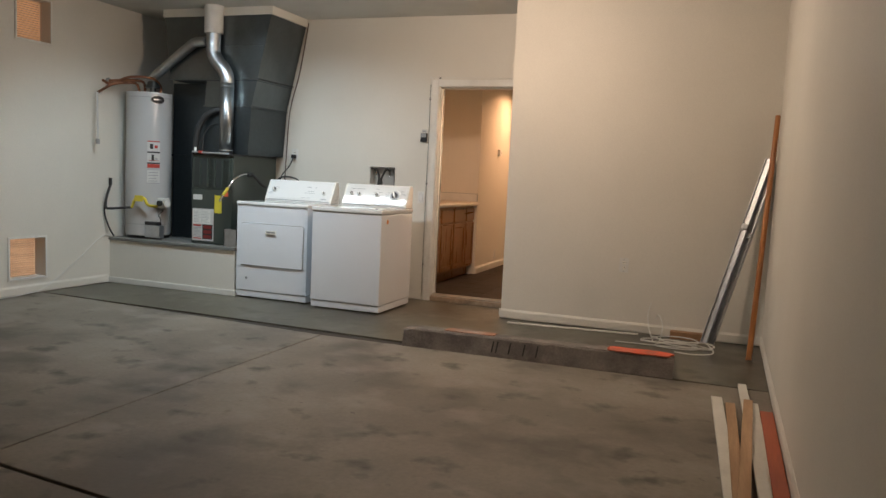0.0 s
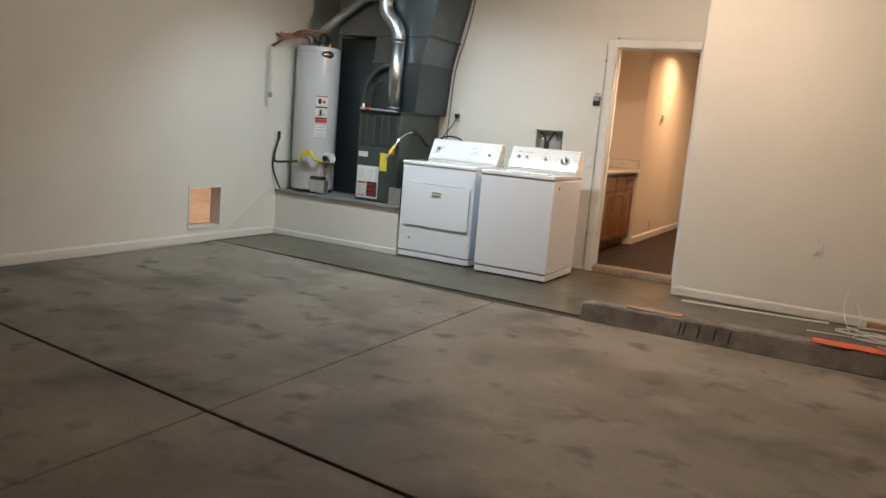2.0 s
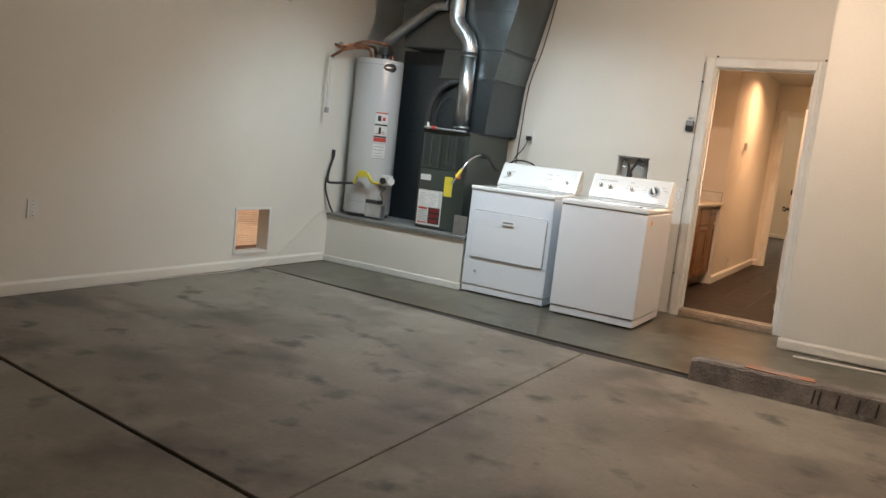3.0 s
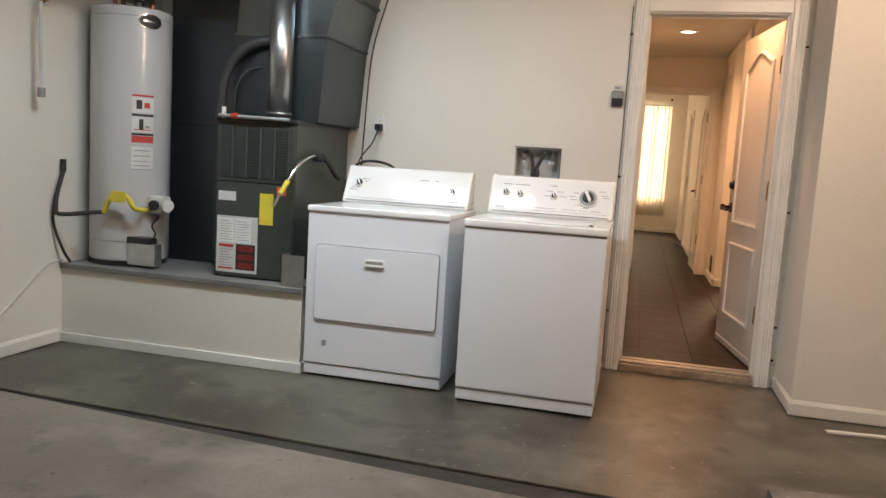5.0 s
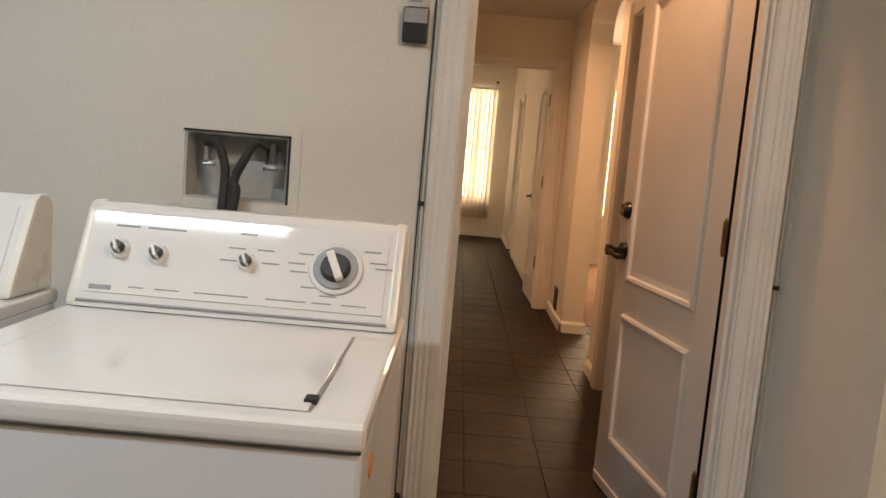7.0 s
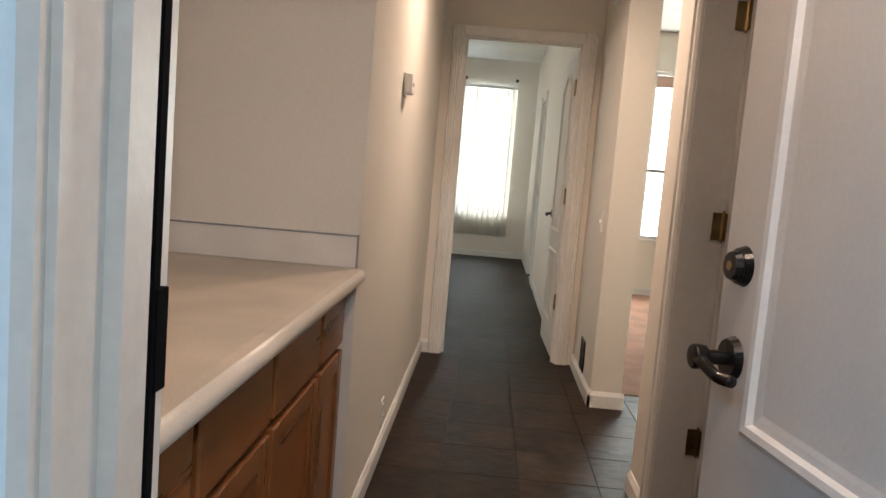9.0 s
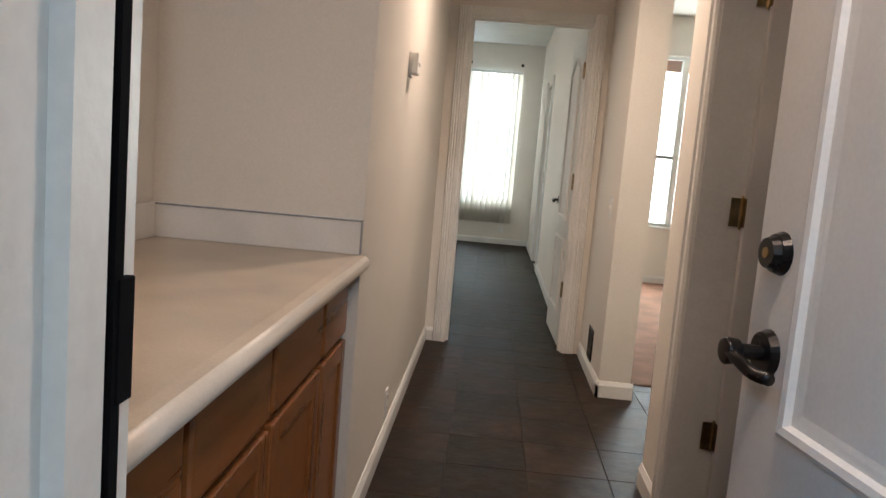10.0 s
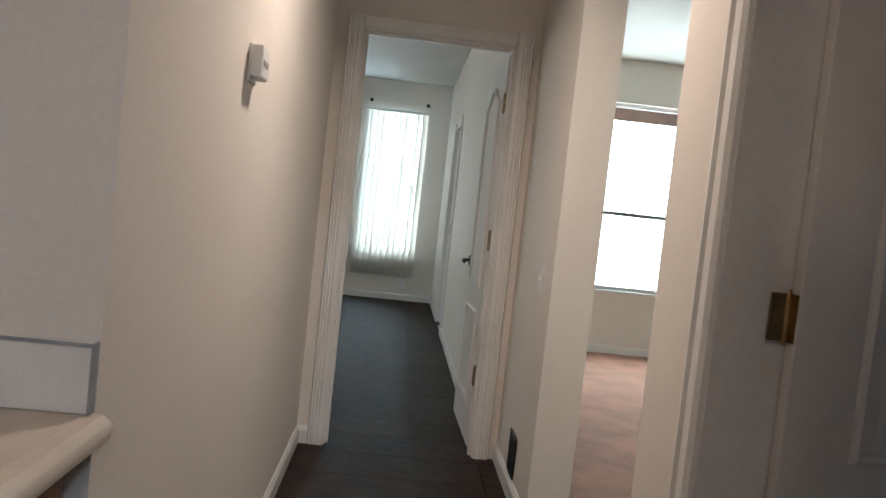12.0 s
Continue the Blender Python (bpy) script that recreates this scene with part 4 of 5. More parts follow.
def washer():
    x0, x1, yf, yb, zt = -0.772, -0.090, -1.02, -0.33, 0.905
    t = thing("washing_machine", ((x0 + x1) / 2, (yf + yb) / 2, 0), "white top-loading washing machine beside the doorway", "washing machine")
    part("cabinet", box(x0 + 0.004, x1 - 0.004, yf + 0.005, yb, 0.072, zt - 0.042, 0.008), ENAMEL, t)
    part("kick_panel", box(x0 + 0.006, x1 - 0.006, yf + 0.012, yb - 0.01, 0.012, 0.068, 0.005), ENAMEL, t)
    part("seam_strip", box(x0 + 0.006, x1 - 0.006, yf + 0.008, yb - 0.01, zt - 0.043, zt - 0.038), GREYM, t)
    for x in (x0 + 0.05, x1 - 0.05):
        for y in (yf + 0.06, yb - 0.06):
            part("foot", rod((x, y, 0), (x, y, 0.02), 0.02, seg=12), BLACK, t)
    part("top", box(x0, x1, yf - 0.004, yb + 0.005, zt - 0.038, zt, 0.012, 3), ENAMELC, t, "glossy white top")
    lx0, lx1, ly0, ly1 = x0 + 0.075, x1 - 0.085, yf + 0.035, yb - 0.215
    part("lid_gap", prism([(lx0 - 0.004, ly0), (lx1 + 0.004, ly0), (lx1 + 0.004, ly1), (lx0 - 0.004, ly1)], "z", zt, zt + 0.0012), GREYM, t)
    lid = part("lid", box(lx0, lx1, ly0, ly1, zt - 0.01, zt + 0.0035, 0.0025, 3), ENAMELC, t, "white lid, closed")
    part("lid_notch", box(lx1 + 0.0, lx1 + 0.006, ly0 + 0.05, ly0 + 0.27, zt - 0.002, zt + 0.0025), INK, lid)
    part("lid_latch", box(lx1 - 0.012, lx1 + 0.006, ly0 + 0.03, ly0 + 0.055, zt - 0.002, zt + 0.008, 0.002), RUBBER, lid)
    w = x1 - x0 - 0.02
    X = x0 + 0.01
    bars = [(X + 0.10 * w, 0.80, 0.05, 0.022), (X + 0.20 * w, 0.80, 0.08, 0.022), (X + 0.49 * w, 0.82, 0.035, 0.022), (X + 0.06 * w, 0.10, 0.045, 0.05)]
    bars += [(X + a * w, 0.14, b, 0.014) for a, b in ((0.18, 0.03), (0.26, 0.05), (0.38, 0.11), (0.60, 0.08), (0.74, 0.04), (0.83, 0.05))]
    bars += [(X + a * w, v, 0.035, 0.016) for a, v in ((0.44, 0.52), (0.46, 0.66), (0.55, 0.66), (0.57, 0.52), (0.65, 0.55), (0.68, 0.66), (0.70, 0.30), (0.76, 0.22), (0.90, 0.62), (0.92, 0.56), (0.88, 0.74), (0.66, 0.46))]
    console(t, X, X + w, yb, zt + 0.001, [(X + 0.13 * w, 0.55, 0.021, False), (X + 0.25 * w, 0.52, 0.021, False), (X + 0.525 * w, 0.52, 0.02, False), (X + 0.80 * w, 0.53, 0.05, True)], bars)
    part("sticker", rod((x1 - 0.0045, yf + 0.13, 0.80), (x1 - 0.002, yf + 0.13, 0.80), 0.02, seg=14), mat("orange_sticker", (0.8, 0.28, 0.05), 0.5, var=0.05), t, "small orange sticker")


washer()


def laundry_box():
    x0, x1, z0, z1 = BOXH
    t = thing("laundry_outlet_box", ((x0 + x1) / 2, 0.06, z0), "recessed laundry valve box with black hoses", "outlet box")
    part("back", box(x0, x1, 0.085, 0.095, z0, z1), LINER, t, "recessed grey liner")
    part("liner", merged(box(x0, x0 + 0.006, 0.0, 0.085, z0, z1), box(x1 - 0.006, x1, 0.0, 0.085, z0, z1), box(x0 + 0.006, x1 - 0.006, 0.0, 0.085, z1 - 0.006, z1), box(x0 + 0.006, x1 - 0.006, 0.0, 0.085, z0, z0 + 0.006)), LINER, t, "grey box sides")
    part("edge", merged(box(x0 - 0.004, x1 + 0.004, -0.004, -0.0005, z1 - 0.002, z1 + 0.003), box(x1 - 0.003, x1 + 0.003, -0.004, -0.0005, z0, z1 - 0.002)), BLACK, t, "dark cut edge")
    for xa, xb, za in ((x0 - 0.035, x0 - 0.001, z0 - 0.02), (x1 + 0.003, x1 + 0.03, z0 - 0.02), (x0 - 0.001, x1 + 0.003, z1 + 0.003)):
        part("wall_patch", box(xa, xb, -0.0025, -0.0003, za, z1 + 0.03), PAINT, t, "painted patch beside the box")
    for x, m in ((x0 + 0.055, CHROME), (x1 - 0.055, CHROME)):
        v = part("valve", merged(rod((x, 0.085, z1 - 0.035), (x, 0.02, z1 - 0.035), 0.013, seg=12), rod((x, 0.03, z1 - 0.02), (x, 0.03, z1 - 0.075), 0.015, seg=12)), CHROME, t, "chrome tap")
        part("tap_handle", box(x - 0.018, x + 0.018, 0.022, 0.038, z1 - 0.092, z1 - 0.080, 0.004), m, v)
    m = (x0 + x1) / 2 - 0.01
    part("hose", tube([(x0 + 0.055, 0.0, z1 - 0.03), (x0 + 0.085, -0.015, z1 - 0.025), (m - 0.015, -0.02, z1 - 0.08), (m - 0.01, -0.03, z0 + 0.03), (m - 0.01, -0.06, z0 - 0.10), (m, -0.1, z0 - 0.3)], 0.0115, 10), RUBBER, t, "black hose")
    part("hose", tube([(x1 - 0.055, 0.0, z1 - 0.03), (x1 - 0.085, -0.015, z1 - 0.022), (m + 0.035, -0.025, z1 - 0.07), (m + 0.012, -0.03, z0 + 0.04), (m + 0.015, -0.06, z0 - 0.10), (m + 0.02, -0.1, z0 - 0.3)], 0.0115, 10), RUBBER, t, "black hose")
    part("drain_elbow", tube([(m, -0.02, z0 + 0.05), (m + 0.02, -0.035, z0 + 0.03), (m + 0.01, -0.04, z0 - 0.05)], 0.014, 10), RUBBER, t)


laundry_box()


def wall_plate(name, at, axis, out, kind, label, size=(0.07, 0.115), cat="outlet"):
    """A cover plate on a wall. axis: the wall's normal; out: its sign; kind: 'outlet', 'switch' or 'rocker'."""
    x, y, z = at
    t = thing(name, at, label, cat)

    def put(u0, u1, v0, v1, d0, d1, bev=0.0):
        a, b = sorted((d0 * out, d1 * out))
        return box(x + a, x + b, y + u0, y + u1, z + v0, z + v1, bev) if axis == "x" else box(x + u0, x + u1, y + a, y + b, z + v0, z + v1, bev)

    w, h = size[0] / 2, size[1] / 2
    part("plate", put(-w, w, -h, h, 0.0005, 0.006, 0.002), WHITEP, t)
    if kind == "outlet":
        for v in (0.022, -0.022):
            s = part("socket", put(-0.016, 0.016, v - 0.014, v + 0.014, 0.006, 0.0085, 0.001), CREAM, t)
            for u in (-0.006, 0.006):
                part("slot", put(u - 0.0012, u + 0.0012, v - 0.004, v + 0.006, 0.0085, 0.009), BLACK, s)
    elif kind == "rocker":
        part("rocker", put(-0.017, 0.017, -0.034, 0.034, 0.006, 0.010, 0.002), ENAMELC, t)
        part("rocker_gap", put(-0.019, 0.019, -0.036, 0.036, 0.006, 0.0068), GREYM, t)
    else:
        part("toggle", put(-0.005, 0.005, -0.012, 0.012, 0.006, 0.016, 0.002), CREAM, t)
    for v in (-h * 0.82, h * 0.82):
        part("screw", put(-0.003, 0.003, v - 0.003, v + 0.003, 0.006, 0.0072), GREYM, t)
    return t


wall_plate("light_switch", (-0.148, 0, 1.005), "y", -1, "rocker", "white rocker light switch beside the door", cat="switch")
wall_plate("wall_outlet", (1.90, BY, 0.555), "y", -1, "outlet", "white wall outlet on the closet wall", (0.074, 0.12))
wall_plate("wall_outlet", (XL, -3.79, 0.54), "x", 1, "outlet", "white wall outlet on the side wall")
fo = wall_plate("wall_outlet", (-1.575, 0, 1.372), "y", -1, "outlet", "white wall outlet with a black plug")
part("plug", box(-1.597, -1.554, -0.05, -0.008, 1.332, 1.372, 0.006), BLACK, fo, "black plug")
part("cord", tube([(-1.576, -0.04, 1.337), (-1.60, -0.07, 1.25), (-1.65, -0.12, 1.16), (-1.66, -0.14, 1.08), (-1.6, -0.16, 1.0), (-1.55, -0.17, 0.8)], 0.005), RUBBER, fo, "black power cord")
part("dryer_cord", tube([(-1.70, -0.25, 0.95), (-1.66, -0.22, 1.09), (-1.58, -0.2, 1.14), (-1.45, -0.2, 1.13), (-1.38, -0.21, 1.08), (-1.36, -0.215, 0.98)], 0.008), RUBBER, fo, "black cord behind the dryer")


def keypad():
    x, z = -0.141, 1.542
    t = thing("opener_button", (x, 0, z), "dark garage door opener button with a metal top", "opener button")
    part("body", box(x - 0.032, x + 0.032, -0.024, -0.0005, z, z + 0.085, 0.004), BLACK, t)
    part("upper_plate", box(x - 0.029, x + 0.029, -0.027, -0.024, z + 0.045, z + 0.082, 0.002), GREYM, t, "grey upper half")
    part("note", box(x - 0.025, x + 0.03, -0.004, -0.0005, z + 0.09, z + 0.122), PAPER, t, "small paper note")
    part("note_bar", box(x - 0.02, x + 0.012, -0.0046, -0.004, z + 0.10, z + 0.112), INK, t)


keypad()


def bell_wire():
    t = thing("door_wire", (-0.095, 0, 0), "thin dark wire stapled round the door casing", "wire")
    z = DZ + 0.085
    part("wire", tube([(-0.088, -0.008, 0.05), (-0.087, -0.008, 0.6), (-0.089, -0.008, 1.14), (-0.087, -0.008, 1.7), (-0.088, -0.008, z - 0.02), (-0.08, -0.008, z), (0.2, -0.008, z + 0.004), (0.55, -0.008, z), (0.845, -0.008, z - 0.004), (0.838, -0.008, z - 0.03), (0.836, -0.008, 1.6), (0.838, -0.008, 0.9), (0.836, -0.008, 0.1)], 0.0022, 6, 4), WHITEP, t)
    part("second_wire", tube([(-0.098, -0.006, 0.03), (-0.10, -0.006, 0.6), (-0.098, -0.006, 1.14), (-0.094, -0.006, 1.7), (-0.096, -0.006, z - 0.05)], 0.002, 6, 4), RUBBER, t)
    for x, zz in ((-0.093, 1.14), (-0.093, 0.35), (-0.093, 1.95), (0.0, z), (0.80, z), (0.838, 1.9), (0.838, 1.0), (0.838, 0.35), (0.838, 0.16)):
        part("staple", box(x - 0.008, x + 0.008, -0.014, -0.001, zz - 0.006, zz + 0.006, 0.002), BLACK, t)


bell_wire()


def vent(name, hole, label):
    y0, y1, z0, z1 = hole
    t = thing(name, (XL, (y0 + y1) / 2, z0), label, "vent", "combustion air vents")
    part("frame", merged(box(XL + 0.0005, XL + 0.010, y0 - 0.018, y0, z0 - 0.018, z1 + 0.018, 0.002), box(XL + 0.0005, XL + 0.010, y1, y1 + 0.018, z0 - 0.018, z1 + 0.018, 0.002),
         box(XL + 0.0005, XL + 0.010, y0, y1, z0 - 0.018, z0, 0.002), box(XL + 0.0005, XL + 0.010, y0, y1, z1, z1 + 0.018, 0.002)), TRIM, t)
    n = 18
    slat = mat("vent_slat", (0.85, 0.56, 0.36), 0.5, var=0.08) if "vent_slat" not in bpy.data.materials else bpy.data.materials["vent_slat"]
    for k in range(n):
        z = z0 + (k + 0.5) * (z1 - z0) / n
        part("slat", loft([[(XL - 0.118, y, z - 0.003), (XL - 0.100, y, z + 0.002), (XL - 0.100, y, z + 0.0035), (XL - 0.118, y, z - 0.0015)] for y in (y0, y1)]), slat, t)


vent("air_vent", VENT_LO, "low louvred vent glowing orange in the side wall")
vent("air_vent", VENT_HI, "high louvred vent glowing orange in the side wall")


def parking_curb():
    a, b, w = Vector((0.555, -2.005, 0)), Vector((2.42, -1.965, 0)), 0.21
    t = thing("parking_curb", (1.5, -1.9, 0), "worn concrete parking curb with orange paint marks", "parking curb")
    d = (b - a).normalized()
    n = Vector((-d.y, d.x, 0))
    L = (b - a).length
    prof = [(0, 0), (0.035, 0.118), (0.05, 0.13), (w - 0.05, 0.13), (w - 0.035, 0.118), (w, 0)]
    random.seed(5)
    secs = []
    N = 40
    for k in range(N + 1):
        u = L * k / N
        j = 0.012 if k in (0, N) else 0
        secs.append([tuple(a + d * u + n * (p + random.uniform(-0.003, 0.003)) + Vector((0, 0, max(0.0, q - (j if q > 0.1 else 0) + (random.uniform(-0.004, 0.003) if q > 0.05 else 0))))) for p, q in prof])
    part("curb", loft(secs), CURB, t)
    random.seed(6)

    def daub(u0, u1, p0, p1, k):
        """A thin uneven patch of paint on the upper face."""
        pts = []
        for i in range(k):
            s = 2 * math.pi * i / k
            q = random.uniform(0.9, 1.08) / max(abs(math.cos(s)), abs(math.sin(s))) ** 0.85
            pts.append(a + d * ((u0 + u1) / 2 + (u1 - u0) / 2 * q * math.cos(s)) + n * ((p0 + p1) / 2 + (p1 - p0) / 2 * q * math.sin(s)))
        return loft([[(*p.xy, z) for p in pts] for z in (0.128, 0.1345)])

    part("paint_mark", daub(1.44, 1.855, 0.035, 0.175, 30), ORANGE, t, "bright orange paint mark")
    part("paint_mark", daub(0.30, 0.66, 0.06, 0.165, 22), mat("faded_orange", (0.33, 0.16, 0.10), 0.8, var=0.2, scale=9, tint=(0.25, 0.20, 0.175)), t, "faded orange paint mark")
    for u in (0.66, 0.69, 0.78, 0.88, 0.97):
        p0, p1 = a + d * u + n * 0.004, a + d * (u + 0.008) + n * 0.03
        part("dark_streak", loft([[(p0.x + x, p0.y - 0.004, 0.02 + 0.01), (p0.x + x + 0.004, p0.y - 0.004, 0.03)] + [(p1.x + x + 0.004, p1.y - 0.007, 0.105), (p1.x + x, p1.y - 0.007, 0.105)] for x in (0.0, 0.006)]), RUBBER, t)


parking_curb()


def lean(name, a, b, w, th, material, label, cat, group="", roll=0):
    """A straight board or strip from a to b, as a thing with one body."""
    a, b = Vector(a), Vector(b)
    t = thing(name, tuple(a), label, cat, group)
    g = box(-w / 2, w / 2, -th / 2, th / 2, 0, (b - a).length, min(w, th) * 0.15)
    g.transform(Matrix.Translation(a) @ (b - a).to_track_quat("Z", "Y").to_matrix().to_4x4() @ pose(0, 0, 0, 0, 0, roll))
    part("board", g, material, t)
    return t


pole = thing("wooden_pole", (2.90, -1.10, 0), "varnished brown wooden pole leaning in the corner", "pole")
part("shaft", rod((2.895, -1.10, 0.0), (2.972, -0.66, 1.79), 0.021, 0.019, 16, 0.003), POLEW, pole)
for (a, b) in (((2.575, -0.745, 0.02), (2.945, -0.545, 1.47)), ((2.625, -0.71, 0.02), (2.965, -0.56, 1.36))):
    a, b = Vector(a), Vector(b)
    tk = thing("metal_track", tuple(a), "long aluminium door track leaning in the corner", "metal track", "tracks in the corner")
    m = Matrix.Translation(a) @ (b - a).to_track_quat("Z", "Y").to_matrix().to_4x4() @ pose(0, 0, 0, 0, 0, 35)
    L = (b - a).length
    part("web", box(-0.022, 0.022, -0.0015, 0.0015, 0, L, m=m), ALU, tk)
    for s in (-1, 1):
        part("flange", box(s * 0.0235 - 0.0015, s * 0.0235 + 0.0015, -0.016, 0.016, 0, L, m=m), ALU, tk)
    part("clip", box(-0.026, 0.026, -0.02, 0.02, L * 0.62, L * 0.65, 0.003, m=m), CHROME, tk)

# loose boards by the side wall
BG = "boards on the floor"
lean("trim_board", (2.69, -2.32, 0.010), (2.80, -4.55, 0.010), 0.06, 0.018, WPLANK, "long white painted trim board on the floor", "board", BG)
lean("pine_board", (2.765, -2.42, 0.010), (2.80, -4.35, 0.030), 0.05, 0.018, PINE, "bare pine board on the floor", "board", BG)
lean("trim_board", (2.835, -1.93, 0.010), (2.90, -4.3, 0.032), 0.05, 0.018, WPLANK, "long white painted trim board on the floor", "board", BG)
lean("pine_board", (2.86, -2.38, 0.031), (2.79, -4.4, 0.050), 0.05, 0.018, PINE, "bare pine board laid over the others", "board", BG)
lean("trim_board", (2.89, -2.36, 0.010), (2.915, -4.5, 0.010), 0.045, 0.018, WPLANK, "long white painted trim board on the floor", "board", BG)
lean("redwood_board", (2.950, -2.52, 0.012), (2.952, -4.6, 0.012), 0.066, 0.022, REDW, "reddish brown board against the baseboard", "board", BG)
lean("trim_strip", (0.985, -0.72, 0.006), (2.06, -0.60, 0.006), 0.035, 0.010, WPLANK, "white trim strip on the floor", "trim strip")
bk = thing("wood_block", (2.43, -0.56, 0), "short bare brown wood block by the wall", "wood block")
part("block", box(2.31, 2.56, -0.60, -0.52, 0, 0.06, 0.004), mat("bare_wood", (0.42, 0.235, 0.12), 0.6, var=0.15, scale=7, fine=40, bump=0.1), bk)


def cord_coil():
    t = thing("cable_coil", (2.35, -0.95, 0), "loose coil of thin white cable on the floor", "cable")
    random.seed(11)
    pts = [(1.93, -0.99, 0.006)]
    for k in range(46):
        a = 0.55 * k
        r = 0.13 + 0.05 * math.sin(0.9 * k) + 0.02 * random.random()
        pts.append((2.37 + 0.03 * math.sin(k * 0.31) + (r + 0.07) * math.cos(a), -0.93 + r * 0.75 * math.sin(a), 0.006 + 0.0016 * k * (0.6 + 0.4 * random.random())))
    pts += [(2.65, -1.10, 0.02), (2.52, -1.16, 0.008), (2.38, -1.14, 0.008)]
    part("cable", tube(pts, 0.0045, 6, 4), WHITEP, t)
    part("loose_end", tube([(2.2, -0.87, 0.02), (2.16, -0.80, 0.10), (2.14, -0.74, 0.2), (2.155, -0.70, 0.29)], 0.004, 6), WHITEP, t)
    part("loose_end", tube([(2.25, -0.85, 0.02), (2.26, -0.76, 0.12), (2.22, -0.70, 0.20), (2.2, -0.66, 0.16)], 0.004, 6), WHITEP, t)


cord_coil()
cl = thing("wall_cable", (XL + 0.03, -2.5, 0), "thin white cable lying along the side wall", "cable")
part("cable", tube([(XL + 0.03, -8.0, 0.006), (XL + 0.035, -5.0, 0.006), (XL + 0.03, -3.5, 0.006), (XL + 0.05, -2.4, 0.006), (XL + 0.04, -1.95, 0.008), (XL + 0.02, -1.70, 0.05), (XL + 0.012, -1.35, 0.25), (XL + 0.012, -1.05, 0.46), (XL + 0.02, -0.90, 0.475)], 0.0032, 6), WHITEP, cl)

# lamps of the garage, above the view
sl = thing("shop_light", (-1.42, -1.88, ZC), "fluorescent strip light under the ceiling", "ceiling light")
part("housing", box(-2.04, -0.80, -1.94, -1.82, ZC - 0.05, ZC - 0.001, 0.006), WHITEP, sl)
for y in (-1.91, -1.85):
    part("tube", rod((-2.02, y, ZC - 0.072), (-0.82, y, ZC - 0.072), 0.014, seg=12), TUBEG, sl, "lit fluorescent tube")
bl = thing("ceiling_bulb", (0.95, -2.12, ZC), "bare bulb in a white porcelain holder", "ceiling light")
part("holder", rod((0.95, -2.12, ZC - 0.06), (0.95, -2.12, ZC - 0.001), 0.035, 0.055, 24), WHITEP, bl)


# ---- the house's things ----
def panel_leaf(t, w, h, th, m, arched=True, face=(-1,)):
    """A moulded two-panel door leaf: u runs from the hinge, v up, the faces at w = 0 and w = th. m places it in the world."""
    leaf = box(0, w, 0, th, 0, h, 0.003)
    leaf.transform(m)
    leaf = part("leaf", leaf, DOORP, t)

    def ring(pts, depth, width, name, y0, s):
        """A raised moulding of a closed outline."""
        cx = sum(p[0] for p in pts) / len(pts)
        cz = sum(p[1] for p in pts) / len(pts)
        n = len(pts)
        prof = [(0.0, 0.0), (0.05, 0.7), (0.22, 1.0), (0.45, 0.85), (0.55, 0.15), (0.8, 0.1), (1.0, 0.0)]
        bm = bmesh.new()
        rows = []
        for i, (x, z) in enumerate(pts):
            a, b = Vector(pts[i - 1]), Vector(pts[(i + 1) % n])
            p = Vector((x, z))
            e0, e1 = (p - a).normalized(), (b - p).normalized()
            n0, n1 = Vector((-e0.y, e0.x)), Vector((-e1.y, e1.x))
            nn = (n0 + n1).normalized()
            nn /= max(0.5, nn.dot(n0))
            rows.append([bm.verts.new((p.x + nn.x * width * u, y0 + s * (depth * v + 0.0006), p.y + nn.y * width * u)) for u, v in prof])
        for i in range(n):
            a, b = rows[i], rows[(i + 1) % n]
            for k in range(len(prof) - 1):
                bm.faces.new((a[k], b[k], b[k + 1], a[k + 1]))
        bm.transform(m)
        part(name, bm, DOORP, leaf, "moulded panel edge")

    mx = 0.13
    for s in face:
        y0 = 0 if s < 0 else th
        top = [(mx, 0.80), (w - mx, 0.80), (w - mx, h - 0.20)]
        if arched:
            k = 10
            for i in range(1, k):
                u = i / k
                bell = math.sin(math.pi * u) ** 2
                top.append((w - mx - (w - 2 * mx) * u, h - 0.20 + 0.085 * bell))
        top.append((mx, h - 0.20))
        ring(top, 0.014, 0.046, "moulding", y0, s)
        ring([(mx, 0.195), (w - mx, 0.195), (w - mx, 0.68), (mx, 0.68)], 0.014, 0.046, "moulding", y0, s)
    return leaf


def hinge_at(t, p, axis_to, mtl=None, h=0.09):
    """A butt hinge: knuckle at p and two leaves."""
    x, y, z = p
    hg = part("hinge", merged(rod((x, y, z - h / 2), (x, y, z + h / 2), 0.007, seg=12), box(min(x, x + axis_to[0]), max(x, x + axis_to[0]), y - 0.002, y + 0.002, z - h / 2, z + h / 2) if axis_to[0] else box(x - 0.002, x + 0.002, min(y, y + axis_to[1]), max(y, y + axis_to[1]), z - h / 2, z + h / 2)), mtl or BRASS, t, "brass hinge")
    for s in (-1, 1):
        part("pin_tip", rod((x, y, z + s * h / 2), (x, y, z + s * (h / 2 + 0.008)), 0.005, 0.003, 10), BRASS, hg)


